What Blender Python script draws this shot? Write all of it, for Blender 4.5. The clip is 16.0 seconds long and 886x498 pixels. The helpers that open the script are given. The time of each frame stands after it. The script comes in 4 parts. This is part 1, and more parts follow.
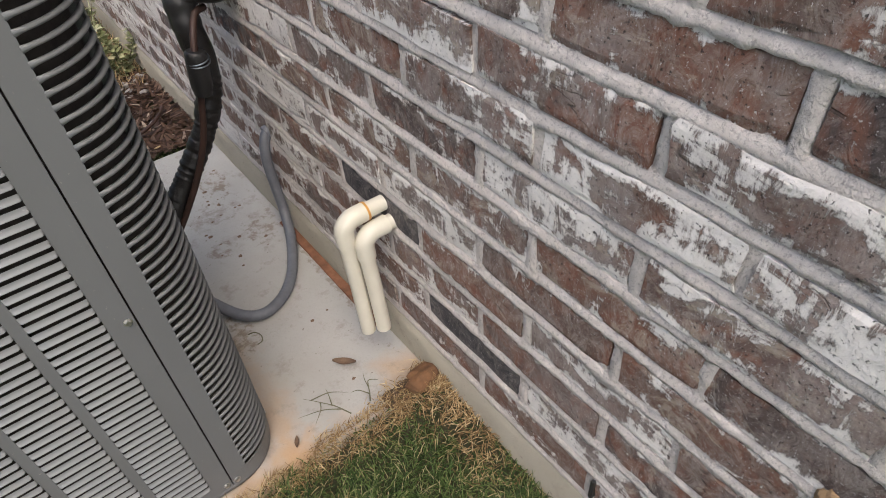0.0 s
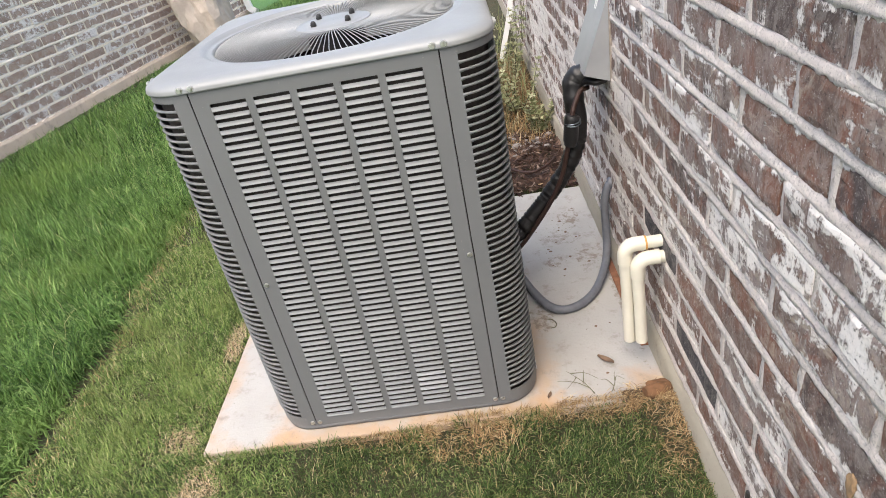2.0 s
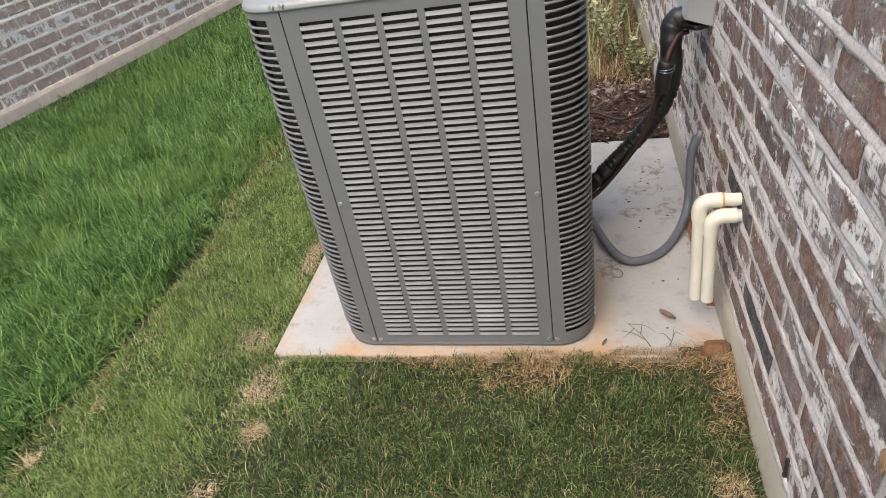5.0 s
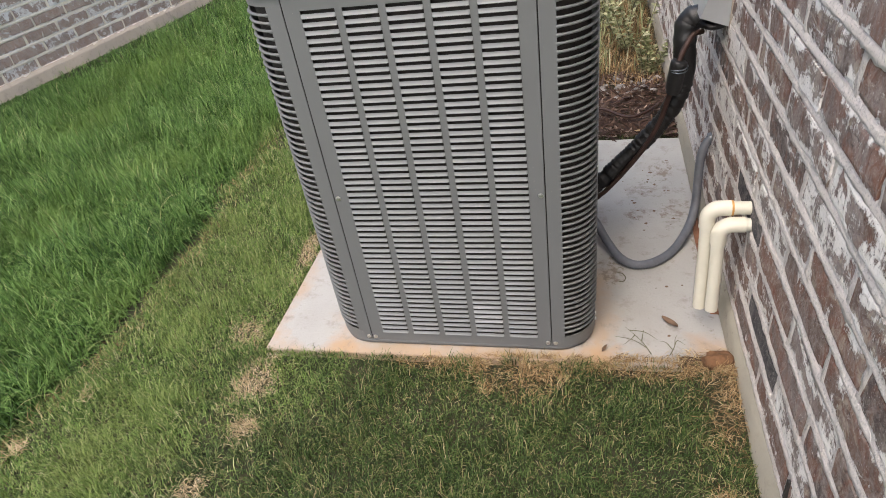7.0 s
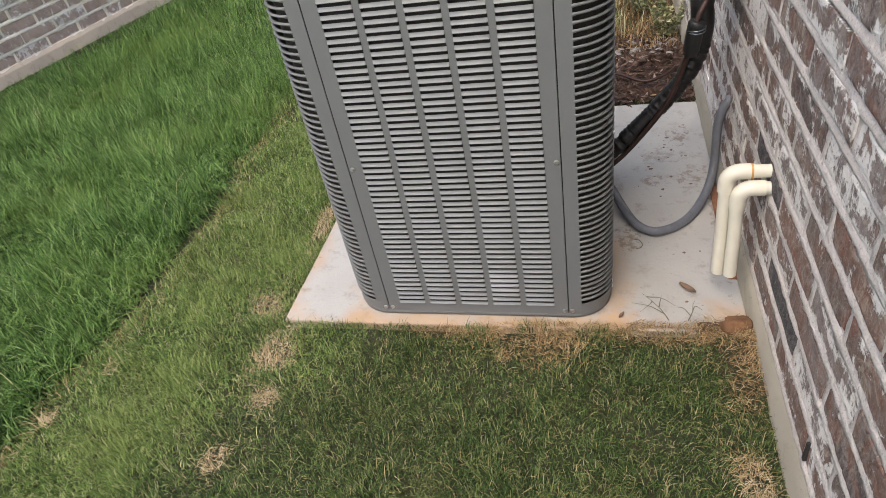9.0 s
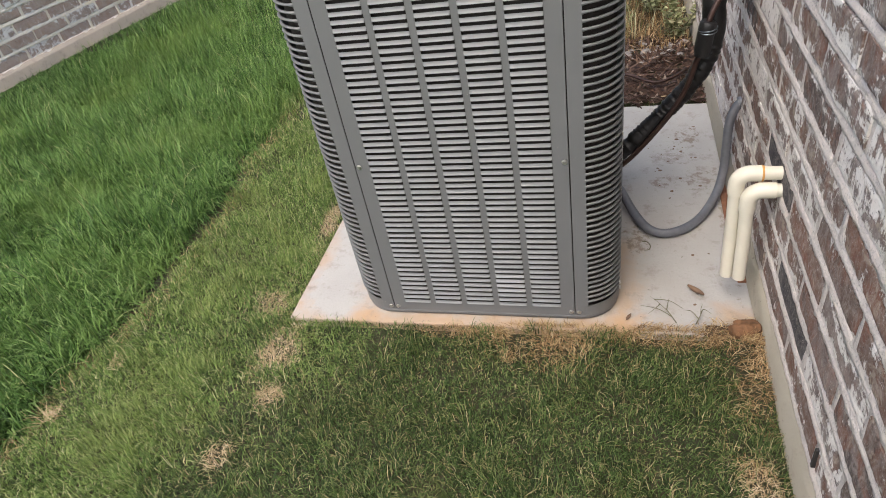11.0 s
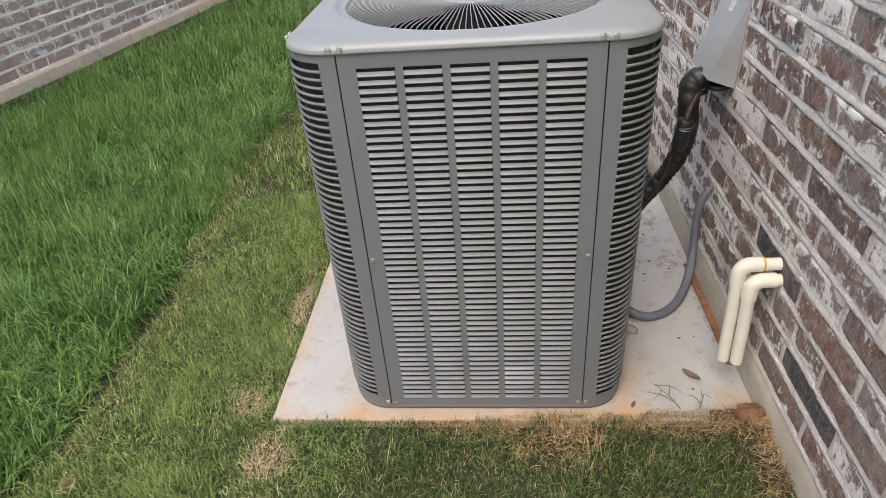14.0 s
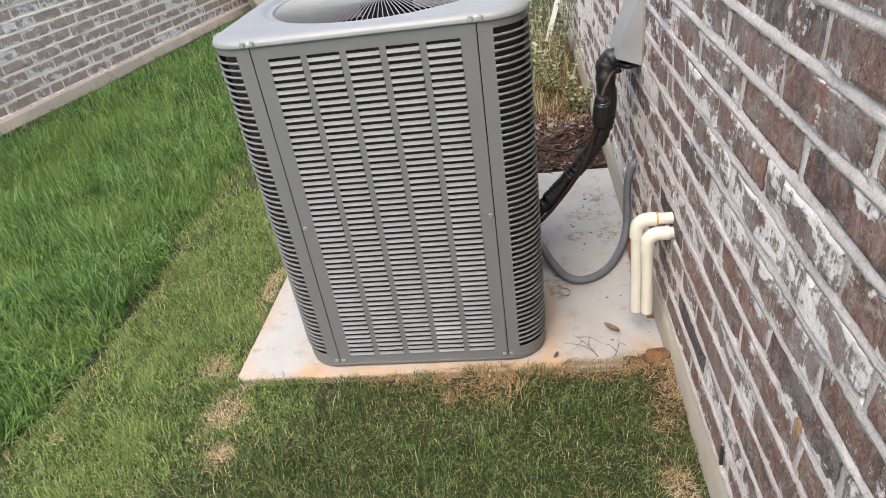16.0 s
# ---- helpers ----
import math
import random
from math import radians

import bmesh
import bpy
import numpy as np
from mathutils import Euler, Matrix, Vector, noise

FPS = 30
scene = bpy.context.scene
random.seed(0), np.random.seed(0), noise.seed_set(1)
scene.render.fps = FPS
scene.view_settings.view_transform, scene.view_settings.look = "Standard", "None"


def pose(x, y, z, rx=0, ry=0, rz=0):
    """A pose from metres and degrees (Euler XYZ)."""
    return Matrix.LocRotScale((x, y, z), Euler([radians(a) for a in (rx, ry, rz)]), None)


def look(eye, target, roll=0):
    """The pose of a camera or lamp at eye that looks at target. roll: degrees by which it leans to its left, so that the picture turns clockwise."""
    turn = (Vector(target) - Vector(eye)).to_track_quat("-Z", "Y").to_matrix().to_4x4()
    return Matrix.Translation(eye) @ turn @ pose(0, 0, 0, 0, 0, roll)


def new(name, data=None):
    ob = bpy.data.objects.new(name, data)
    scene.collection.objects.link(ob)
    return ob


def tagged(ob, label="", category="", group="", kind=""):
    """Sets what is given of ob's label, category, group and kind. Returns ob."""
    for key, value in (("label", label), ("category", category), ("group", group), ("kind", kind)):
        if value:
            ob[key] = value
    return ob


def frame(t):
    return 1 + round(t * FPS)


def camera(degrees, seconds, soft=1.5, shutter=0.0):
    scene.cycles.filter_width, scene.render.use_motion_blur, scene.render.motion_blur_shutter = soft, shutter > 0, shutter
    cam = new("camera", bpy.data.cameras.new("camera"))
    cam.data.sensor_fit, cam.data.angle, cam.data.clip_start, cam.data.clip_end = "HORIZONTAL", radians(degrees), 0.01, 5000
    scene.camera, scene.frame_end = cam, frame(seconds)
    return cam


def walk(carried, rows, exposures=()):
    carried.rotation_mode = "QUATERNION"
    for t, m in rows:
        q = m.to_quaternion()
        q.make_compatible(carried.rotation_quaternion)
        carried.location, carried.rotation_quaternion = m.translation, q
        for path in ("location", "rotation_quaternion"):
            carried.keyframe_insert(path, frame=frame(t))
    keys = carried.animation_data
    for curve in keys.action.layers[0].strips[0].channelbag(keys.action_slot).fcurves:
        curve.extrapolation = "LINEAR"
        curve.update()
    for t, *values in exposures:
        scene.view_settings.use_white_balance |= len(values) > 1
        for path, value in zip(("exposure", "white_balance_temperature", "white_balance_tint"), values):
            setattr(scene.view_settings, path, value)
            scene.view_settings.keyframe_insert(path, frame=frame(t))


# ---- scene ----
cam = camera(70.2, 16.0, 0.6)
PATH = [
    (0, (-0.435, -0.703, 1.108), (0.401, 0.492, -0.261), -4.1),
    (0.5, (-0.53, -0.86, 1.159), (-0.027, 0.529, -0.188), -4.3),
    (1, (-0.441, -0.997, 1.191), (-0.348, 0.627, 0.028), -7.3),
    (1.5, (-0.378, -1.138, 1.235), (-0.523, 0.555, 0.18), -6.9),
    (2, (-0.4, -1.209, 1.251), (-0.563, 0.493, 0.213), -11.5),
    (2.5, (-0.408, -1.261, 1.213), (-0.525, 0.311, -0.018), -6.9),
    (3, (-0.356, -1.249, 1.235), (-0.664, 0.356, 0.083), -7.6),
    (3.5, (-0.344, -1.248, 1.244), (-0.749, 0.368, 0.137), -10.8),
    (4, (-0.342, -1.238, 1.251), (-0.758, 0.372, 0.14), -11.3),
    (4.5, (-0.35, -1.242, 1.25), (-0.794, 0.345, 0.117), -11.5),
    (4.7, (-0.351, -1.242, 1.247), (-0.797, 0.339, 0.106), -11.4),
    (7, (-0.353, -1.189, 1.244), (-0.807, 0.361, 0.064), -9.5),
    (7.5, (-0.363, -1.186, 1.239), (-0.825, 0.324, 0.012), -10.1),
    (8, (-0.35, -1.192, 1.23), (-0.848, 0.305, 0.001), -11.0),
    (8.5, (-0.355, -1.197, 1.235), (-0.859, 0.303, 0.012), -11.8),
    (9, (-0.358, -1.192, 1.239), (-0.854, 0.294, -0.004), -11.8),
    (11.5, (-0.356, -1.183, 1.222), (-0.898, 0.293, -0.014), -11.5),
    (12, (-0.406, -1.155, 1.207), (-1.023, 0.275, -0.048), -11.1),
    (12.5, (-0.557, -1.11, 1.221), (-1.133, 0.3, -0.075), -12.2),
    (13, (-0.705, -1.117, 1.192), (-1.218, 0.312, -0.109), -12.4),
    (13.5, (-0.746, -1.085, 1.229), (-1.149, 0.463, 0.029), -7.6),
    (14, (-0.649, -1.149, 1.287), (-0.832, 0.504, 0.176), -4.8),
    (14.5, (-0.511, -1.243, 1.286), (-0.55, 0.463, 0.243), -4.6),
    (15, (-0.381, -1.306, 1.278), (-0.437, 0.377, 0.199), -5.4),
    (15.5, (-0.358, -1.33, 1.28), (-0.554, 0.363, 0.233), -8.7),
    (16, (-0.366, -1.35, 1.272), (-0.642, 0.313, 0.196), -8.8),
]
EXPOSURES = [(0.0, 1.15), (0.5, 1.2), (1.0, 1.4), (1.5, 1.6), (2.0, 1.66), (3.5, 1.52), (4.7, 1.42), (7.0, 1.38), (9.0, 1.31), (11.5, 1.37), (12.5, 1.27), (14.0, 1.26), (14.5, 1.43), (15.0, 1.54), (16.0, 1.58)]
walk(cam, [(t, look(eye, target, roll)) for t, eye, target, roll in PATH], EXPOSURES)
SKY, SUN = 0.15, 0.75

# ---------------------------------------------------------------- world and light
world = bpy.data.worlds.new("overcast_sky")
scene.world = world
world.use_nodes = True
wn = world.node_tree.nodes
sky = wn.new("ShaderNodeTexSky")
sky.sky_type, sky.sun_disc = "NISHITA", False
sky.sun_elevation, sky.sun_rotation = radians(58), radians(200)
sky.air_density, sky.dust_density, sky.ozone_density = 1.0, 4.0, 0.8
wn["Background"].inputs["Strength"].default_value = SKY
world.node_tree.links.new(sky.outputs[0], wn["Background"].inputs[0])
sun = new("sun", bpy.data.lights.new("sun", "SUN"))
sun.data.energy, sun.data.angle, sun.data.color = SUN, radians(40), (1.0, 0.95, 0.86)
sun.matrix_world = look((-0.3, -0.9, 6), (0, 0, 0))


# ---------------------------------------------------------------- materials
def material(name, rough=0.6, metal=0.0):
    m = bpy.data.materials.new(name)
    m.use_nodes = True
    b = m.node_tree.nodes["Principled BSDF"]
    b.inputs["Roughness"].default_value, b.inputs["Metallic"].default_value = rough, metal
    return m, m.node_tree, b


def node(tree, kind, **values):
    n = tree.nodes.new(kind)
    for key, value in values.items():
        if key in n.inputs:
            n.inputs[key].default_value = value
    return n


def position(tree):
    return tree.nodes.new("ShaderNodeNewGeometry").outputs["Position"]


def noise_tex(tree, scale, detail=4.0, rough=0.55, stretch=(1, 1, 1), at=None, twist=0.0):
    n = node(tree, "ShaderNodeTexNoise", Scale=scale, Detail=detail, Roughness=rough, Distortion=twist)
    mp = node(tree, "ShaderNodeMapping", Scale=stretch)
    tree.links.new(at or position(tree), mp.inputs["Vector"])
    tree.links.new(mp.outputs[0], n.inputs["Vector"])
    return n.outputs[0]


def ramp(tree, value, stops):
    r = tree.nodes.new("ShaderNodeValToRGB")
    while len(r.color_ramp.elements) < len(stops):
        r.color_ramp.elements.new(0.5)
    for e, (p, c) in zip(r.color_ramp.elements, stops):
        e.position, e.color = p, (*((c, c, c) if isinstance(c, (int, float)) else c), 1)
    tree.links.new(value, r.inputs[0])
    return r.outputs[0]


def mix(tree, factor, a, b, how="MIX"):
    n = tree.nodes.new("ShaderNodeMix")
    n.data_type, n.blend_type = "RGBA", how
    for socket, value in ((n.inputs[0], factor), (n.inputs[6], a), (n.inputs[7], b)):
        if isinstance(value, bpy.types.NodeSocket):
            tree.links.new(value, socket)
        elif isinstance(value, (int, float)):
            socket.default_value = value
        else:
            socket.default_value = (*value, 1)
    return n.outputs[2]


def maths(tree, how, a, b=0.0):
    n = tree.nodes.new("ShaderNodeMath")
    n.operation = how
    for socket, value in zip(n.inputs, (a, b)):
        if isinstance(value, bpy.types.NodeSocket):
            tree.links.new(value, socket)
        else:
            socket.default_value = value
    return n.outputs[0]


def bump(tree, shader, height, depth, strength=1.0):
    n = node(tree, "ShaderNodeBump", Strength=strength, Distance=depth)
    tree.links.new(height, n.inputs["Height"])
    tree.links.new(n.outputs[0], shader.inputs["Normal"])


def piece_random(tree):
    """A number from 0 to 1 for each piece, be it an object of its own or an island of a joined mesh."""
    a = tree.nodes.new("ShaderNodeObjectInfo").outputs["Random"]
    b = tree.nodes.new("ShaderNodeNewGeometry").outputs["Random Per Island"]
    return maths(tree, "FRACT", maths(tree, "ADD", a, b))


def brick_material(name, wash, lift, haze, bed, fade=0.0, soot=False):
    """Tumbled brick: brown, red and sanded grey by patches, wiped over with lime; wash: how much stays bare;
    bed: the height of a bed joint, from where the lime creeps over the faces."""
    m, t, b = material(name, 0.88)
    pick = piece_random(t)
    other = maths(t, "FRACT", maths(t, "MULTIPLY", pick, 7.31))
    third = maths(t, "FRACT", maths(t, "MULTIPLY", pick, 23.7))
    tone = ramp(t, pick, [(0.0, (0.060, 0.046, 0.044)), (0.10, (0.105, 0.070, 0.056)), (0.35, (0.150, 0.082, 0.058)),
                          (0.55, (0.115, 0.084, 0.074)), (0.8, (0.165, 0.086, 0.058)), (1.0, (0.145, 0.112, 0.098))])
    if soot:
        tone = mix(t, ramp(t, noise_tex(t, 30, 5, 0.7), [(0.35, 0.0), (0.7, 1.0)]), (0.026, 0.025, 0.030), (0.075, 0.068, 0.070))
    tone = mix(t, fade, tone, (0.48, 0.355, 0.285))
    red = noise_tex(t, 15, 5, 0.6, (1, 1, 0.8), twist=0.8)
    tone = mix(t, ramp(t, red, [(0.47, 0.0), (0.60, 0.0 if soot else 0.8 - 0.6 * fade)]), tone, (0.195, 0.082, 0.050))
    # sand on the face, and the pale skin that weather leaves on it
    sand = maths(t, "ADD", noise_tex(t, 10, 5, 0.65, twist=0.6), maths(t, "MULTIPLY", maths(t, "SUBTRACT", other, 0.5), 0.22))
    tone = mix(t, ramp(t, sand, [(0.47, 0.0), (0.61, 0.3 if soot else 0.72 - 0.5 * fade)]), tone, (0.240, 0.196, 0.178))
    tan = maths(t, "ADD", noise_tex(t, 12, 5, 0.7, (1, 1, 1.4), twist=1.6), maths(t, "MULTIPLY", maths(t, "SUBTRACT", third, 0.5), 0.16))
    tone = mix(t, ramp(t, tan, [(0.58, 0.0), (0.68, 0.55)]), tone, (0.44, 0.375, 0.29))
    film = ramp(t, noise_tex(t, 38, 9, 0.85, (1, 1, 0.6), twist=1.0), [(0.46, 0.0), (0.60, haze)])
    tone = mix(t, film, tone, (0.44, 0.385, 0.345))
    # lime and mortar wiped over the face: whole patches, torn by streaks that run down and swirl
    patch = noise_tex(t, 13, 4, 0.6, (1, 1, 1.3), twist=0.7)
    streak = noise_tex(t, 66, 9, 0.82, (1, 1, 0.24), twist=0.6)
    wipe = noise_tex(t, 24, 6, 0.65, (0.5, 0.5, 1.6), twist=2.6)
    amount = maths(t, "ADD", maths(t, "MULTIPLY", patch, 1.05), maths(t, "MULTIPLY", streak, 0.8))
    amount = maths(t, "ADD", amount, maths(t, "MULTIPLY", wipe, 0.42))
    amount = maths(t, "ADD", amount, maths(t, "MULTIPLY", maths(t, "POWER", other, 2.0), 0.20))
    xyz = t.nodes.new("ShaderNodeSeparateXYZ")
    t.links.new(position(t), xyz.inputs[0])
    course = maths(t, "FRACT", maths(t, "DIVIDE", maths(t, "SUBTRACT", xyz.outputs["Z"], bed), COURSE))
    rim = maths(t, "MULTIPLY", maths(t, "ABSOLUTE", maths(t, "SUBTRACT", course, 0.5)), 2.0)
    amount = maths(t, "ADD", amount, maths(t, "MULTIPLY", maths(t, "POWER", rim, 3.0), 0.34))
    # the masons smeared more of it towards the far end; also lifts that stretch's brightness
    amount = maths(t, "ADD", amount, ramp(t, maths(t, "ADD", xyz.outputs["Y"], 0.35), [(0.0, 0.0), (1.0, 0.085)]))
    lime = ramp(t, maths(t, "MULTIPLY", maths(t, "SUBTRACT", amount, wash), 3.6), [(0.0, 0.0), (0.08, 0.4), (0.24, 0.85), (0.5, 0.98)])
    tone = mix(t, lime, tone, (0.66 + lift, 0.615 + lift, 0.57 + lift))
    speck = noise_tex(t, 330, 3, 0.6)
    tone = mix(t, ramp(t, speck, [(0.63, 0.0), (0.69, 0.65)]), tone, (0.56, 0.53, 0.51))
    pit = noise_tex(t, 190, 3, 0.6)
    tone = mix(t, ramp(t, pit, [(0.30, 0.8), (0.37, 0.0)]), tone, (0.035, 0.026, 0.024))
    # folds in the clay
    crease = maths(t, "ABSOLUTE", maths(t, "SUBTRACT", noise_tex(t, 9, 3, 0.55, (0.6, 0.6, 1.5), twist=1.2), 0.52))
    fold = maths(t, "MULTIPLY", ramp(t, crease, [(0.002, 1.0), (0.010, 0.0)]), ramp(t, noise_tex(t, 11, 2), [(0.60, 0.0), (0.66, 1.0)]))
    tone = mix(t, maths(t, "MULTIPLY", fold, 0.6), tone, (0.045, 0.032, 0.028))
    t.links.new(tone, b.inputs["Base Color"])
    height = maths(t, "ADD", maths(t, "MULTIPLY", noise_tex(t, 70, 8, 0.7, twist=0.5), 0.9), maths(t, "MULTIPLY", lime, 0.30))
    height = maths(t, "ADD", height, maths(t, "MULTIPLY", ramp(t, pit, [(0.28, 0.0), (0.38, 1.0)]), 0.5))
    height = maths(t, "SUBTRACT", height, maths(t, "MULTIPLY", fold, 0.35))
    bump(t, b, height, 0.006, 0.9)
    return m


def mortar_material(name, colour):
    m, t, b = material(name, 0.95)
    c = mix(t, ramp(t, noise_tex(t, 9, 6, 0.7), [(0.38, 0.0), (0.66, 0.8)]), colour, tuple(0.86 * v for v in colour))
    c = mix(t, ramp(t, noise_tex(t, 45, 6, 0.75, twist=0.6), [(0.52, 0.0), (0.64, 0.6)]), c, tuple(min(0.9, 1.24 * v) for v in colour))
    c = mix(t, ramp(t, noise_tex(t, 190, 4, 0.75), [(0.36, 0.7), (0.47, 0.0)]), c, tuple(0.5 * v for v in colour))
    t.links.new(c, b.inputs["Base Color"])
    bump(t, b, maths(t, "ADD", noise_tex(t, 60, 6, 0.7), maths(t, "MULTIPLY", noise_tex(t, 300, 4, 0.75), 0.6)), 0.009, 0.9)
    return m


def concrete_material(name, colour, stains, marks=()):
    """stains: boxes (x0, x1, y0, y1, strength) of rusty soil on the slab, with ragged edges;
    marks: ovals (x, y, rx, ry, strength) of dark dirt broken into specks."""
    m, t, b = material(name, 0.9)
    c = mix(t, ramp(t, noise_tex(t, 4, 6, 0.65), [(0.35, 0.0), (0.7, 0.7)]), colour, tuple(0.86 * v for v in colour))
    c = mix(t, ramp(t, noise_tex(t, 160, 4, 0.7), [(0.33, 0.3), (0.45, 0.0)]), c, tuple(0.72 * v for v in colour))
    xyz = t.nodes.new("ShaderNodeSeparateXYZ")
    t.links.new(position(t), xyz.inputs[0])
    rag = maths(t, "SUBTRACT", noise_tex(t, 11, 5, 0.6), 0.5)
    for x0, x1, y0, y1, strength in stains:
        inside = None
        for axis, lo, hi in (("X", x0, x1), ("Y", y0, y1)):
            d = maths(t, "SUBTRACT", 0.5 * (hi - lo), maths(t, "ABSOLUTE", maths(t, "SUBTRACT", xyz.outputs[axis], 0.5 * (lo + hi))))
            inside = d if inside is None else maths(t, "MINIMUM", inside, d)
        edge = maths(t, "ADD", maths(t, "MULTIPLY", inside, 9.0), maths(t, "MULTIPLY", rag, 1.6))
        c = mix(t, ramp(t, maths(t, "ADD", edge, 0.4), [(0.2, 0.0), (0.75, strength)]), c, (0.40, 0.255, 0.14))
    crumbs = maths(t, "MULTIPLY", maths(t, "SUBTRACT", noise_tex(t, 38, 6, 0.75), 0.5), 5.0)
    for x, y, rx, ry, strength in marks:
        dx = maths(t, "DIVIDE", maths(t, "SUBTRACT", xyz.outputs["X"], x), rx)
        dy = maths(t, "DIVIDE", maths(t, "SUBTRACT", xyz.outputs["Y"], y), ry)
        near = maths(t, "SUBTRACT", 0.55, maths(t, "ADD", maths(t, "MULTIPLY", dx, dx), maths(t, "MULTIPLY", dy, dy)))
        c = mix(t, ramp(t, maths(t, "ADD", near, crumbs), [(0.25, 0.0), (0.75, strength)]), c, (0.17, 0.13, 0.095))
    grime = noise_tex(t, 17, 6, 0.75)
    c = mix(t, ramp(t, grime, [(0.54, 0.0), (0.68, 0.6)]), c, (0.20, 0.17, 0.14))
    c = mix(t, ramp(t, noise_tex(t, 2.6, 5, 0.65), [(0.45, 0.0), (0.7, 0.4)]), c, (0.27, 0.245, 0.215))
    c = mix(t, ramp(t, noise_tex(t, 75, 3, 0.6), [(0.69, 0.0), (0.73, 0.7)]), c, (0.12, 0.09, 0.07))
    t.links.new(c, b.inputs["Base Color"])
    bump(t, b, noise_tex(t, 120, 6, 0.7), 0.003, 0.6)
    return m


def paint_material(name, colour, rough=0.42, metal=0.25):
    m, t, b = material(name, rough, metal)
    c = mix(t, ramp(t, noise_tex(t, 5, 5, 0.6), [(0.3, 0.0), (0.75, 0.6)]), colour, tuple(0.86 * v for v in colour))
    c = mix(t, ramp(t, noise_tex(t, 130, 3, 0.7), [(0.66, 0.0), (0.76, 0.25)]), c, (0.5, 0.47, 0.42))
    t.links.new(c, b.inputs["Base Color"])
    t.links.new(maths(t, "ADD", maths(t, "MULTIPLY", noise_tex(t, 9, 4), 0.25), rough - 0.12), b.inputs["Roughness"])
    bump(t, b, noise_tex(t, 900, 2), 0.0004, 0.25)
    return m


def plain_material(name, colour, rough=0.5, metal=0.0, grain=60, vary=0.3, relief=0.0008):
    m, t, b = material(name, rough, metal)
    c = mix(t, ramp(t, noise_tex(t, grain, 4, 0.6), [(0.3, 0.0), (0.72, 1.0)]), colour, tuple((1 - vary) * v for v in colour))
    t.links.new(c, b.inputs["Base Color"])
    bump(t, b, noise_tex(t, grain * 4, 3), relief, 0.5)
    return m


def blade_material(name, stops, patch_colour=None, patch_scale=3.0, patch_at=(0.5, 0.66)):
    m, t, b = material(name, 0.55)
    island = t.nodes.new("ShaderNodeNewGeometry").outputs["Random Per Island"]
    c = ramp(t, island, stops)
    if patch_colour:
        c = mix(t, ramp(t, noise_tex(t, patch_scale, 3, 0.6), [(patch_at[0], 0.0), (patch_at[1], 0.75)]), c, patch_colour)
    t.links.new(c, b.inputs["Base Color"])
    b.inputs["Specular IOR Level"].default_value = 0.25
    b.inputs["Transmission Weight"].default_value = 0.0
    thin = node(t, "ShaderNodeBsdfTranslucent")
    t.links.new(c, thin.inputs["Color"])
    blend = node(t, "ShaderNodeMixShader", Fac=0.25)
    t.links.new(b.outputs[0], blend.inputs[1])
    t.links.new(thin.outputs[0], blend.inputs[2])
    t.links.new(blend.outputs[0], t.nodes["Material Output"].inputs["Surface"])
    return m


COURSE = 0.0805
BOTTOM = 0.816 - 9 * COURSE
BRICK = brick_material("washed_brick", 1.29, 0.12, 0.42, BOTTOM)
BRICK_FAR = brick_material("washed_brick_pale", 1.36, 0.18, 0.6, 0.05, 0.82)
SOOTY = brick_material("charcoal_brick", 1.50, 0.0, 0.3, BOTTOM, 0.0, True)
MORTAR = mortar_material("mortar", (0.66, 0.60, 0.555))
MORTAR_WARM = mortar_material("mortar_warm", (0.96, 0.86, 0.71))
STAINS = [(-1.06, -0.28, -0.20, 0.022, 0.72), (-0.36, -0.10, -0.20, -0.012, 0.5), (-1.32, -1.245, -0.3, 1.3, 0.55), (-1.32, -1.0, -0.20, -0.012, 0.55), (-0.09, 0.02, -0.1, 0.07, 0.6), (-1.085, -1.02, -0.1, 0.75, 0.5), (-0.37, -0.29, -0.1, 0.35, 0.6)]
MARKS = [(-0.10, 0.93, 0.06, 0.10, 0.8), (-0.09, 0.66, 0.06, 0.09, 0.75), (-0.20, 0.64, 0.06, 0.05, 0.7), (-0.29, 0.34, 0.06, 0.10, 0.85), (-0.16, 0.80, 0.10, 0.08, 0.5), (-0.035, 0.45, 0.02, 0.5, 0.6)]
SLAB = concrete_material("pad_concrete", (0.365, 0.358, 0.342), STAINS, MARKS)
FOUNDATION = concrete_material("foundation_concrete", (0.295, 0.268, 0.212), [])
FOUNDATION_TAN = concrete_material("foundation_concrete_tan", (0.44, 0.365, 0.28), [])
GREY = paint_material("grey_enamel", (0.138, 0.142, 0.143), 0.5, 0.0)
# same enamel as the sides, paler to hold the sky light on the top
GREY_SKYLIT = paint_material("grey_enamel_skylit", (0.235, 0.243, 0.242), 0.45, 0.1)
# the panels' enamel again, lightened on the louvres for the daylight they catch
LIT_SLAT = paint_material("lit_grey_enamel", (0.202, 0.208, 0.210), 0.5, 0.0)
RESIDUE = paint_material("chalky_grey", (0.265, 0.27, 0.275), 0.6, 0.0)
ZINC = plain_material("zinc_screw", (0.62, 0.61, 0.58), 0.35, 0.9, 200, 0.3)
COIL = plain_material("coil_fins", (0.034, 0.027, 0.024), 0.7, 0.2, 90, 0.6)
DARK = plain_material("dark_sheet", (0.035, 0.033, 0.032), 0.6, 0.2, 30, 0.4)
RUBBER = plain_material("black_nut", (0.018, 0.018, 0.019), 0.45, 0.0, 200, 0.3)
FOAM = plain_material("black_insulation", (0.011, 0.010, 0.010), 0.42, 0.0, 90, 0.5, 0.002)
COPPER = plain_material("tarnished_copper", (0.050, 0.024, 0.018), 0.6, 0.2, 40, 0.5)
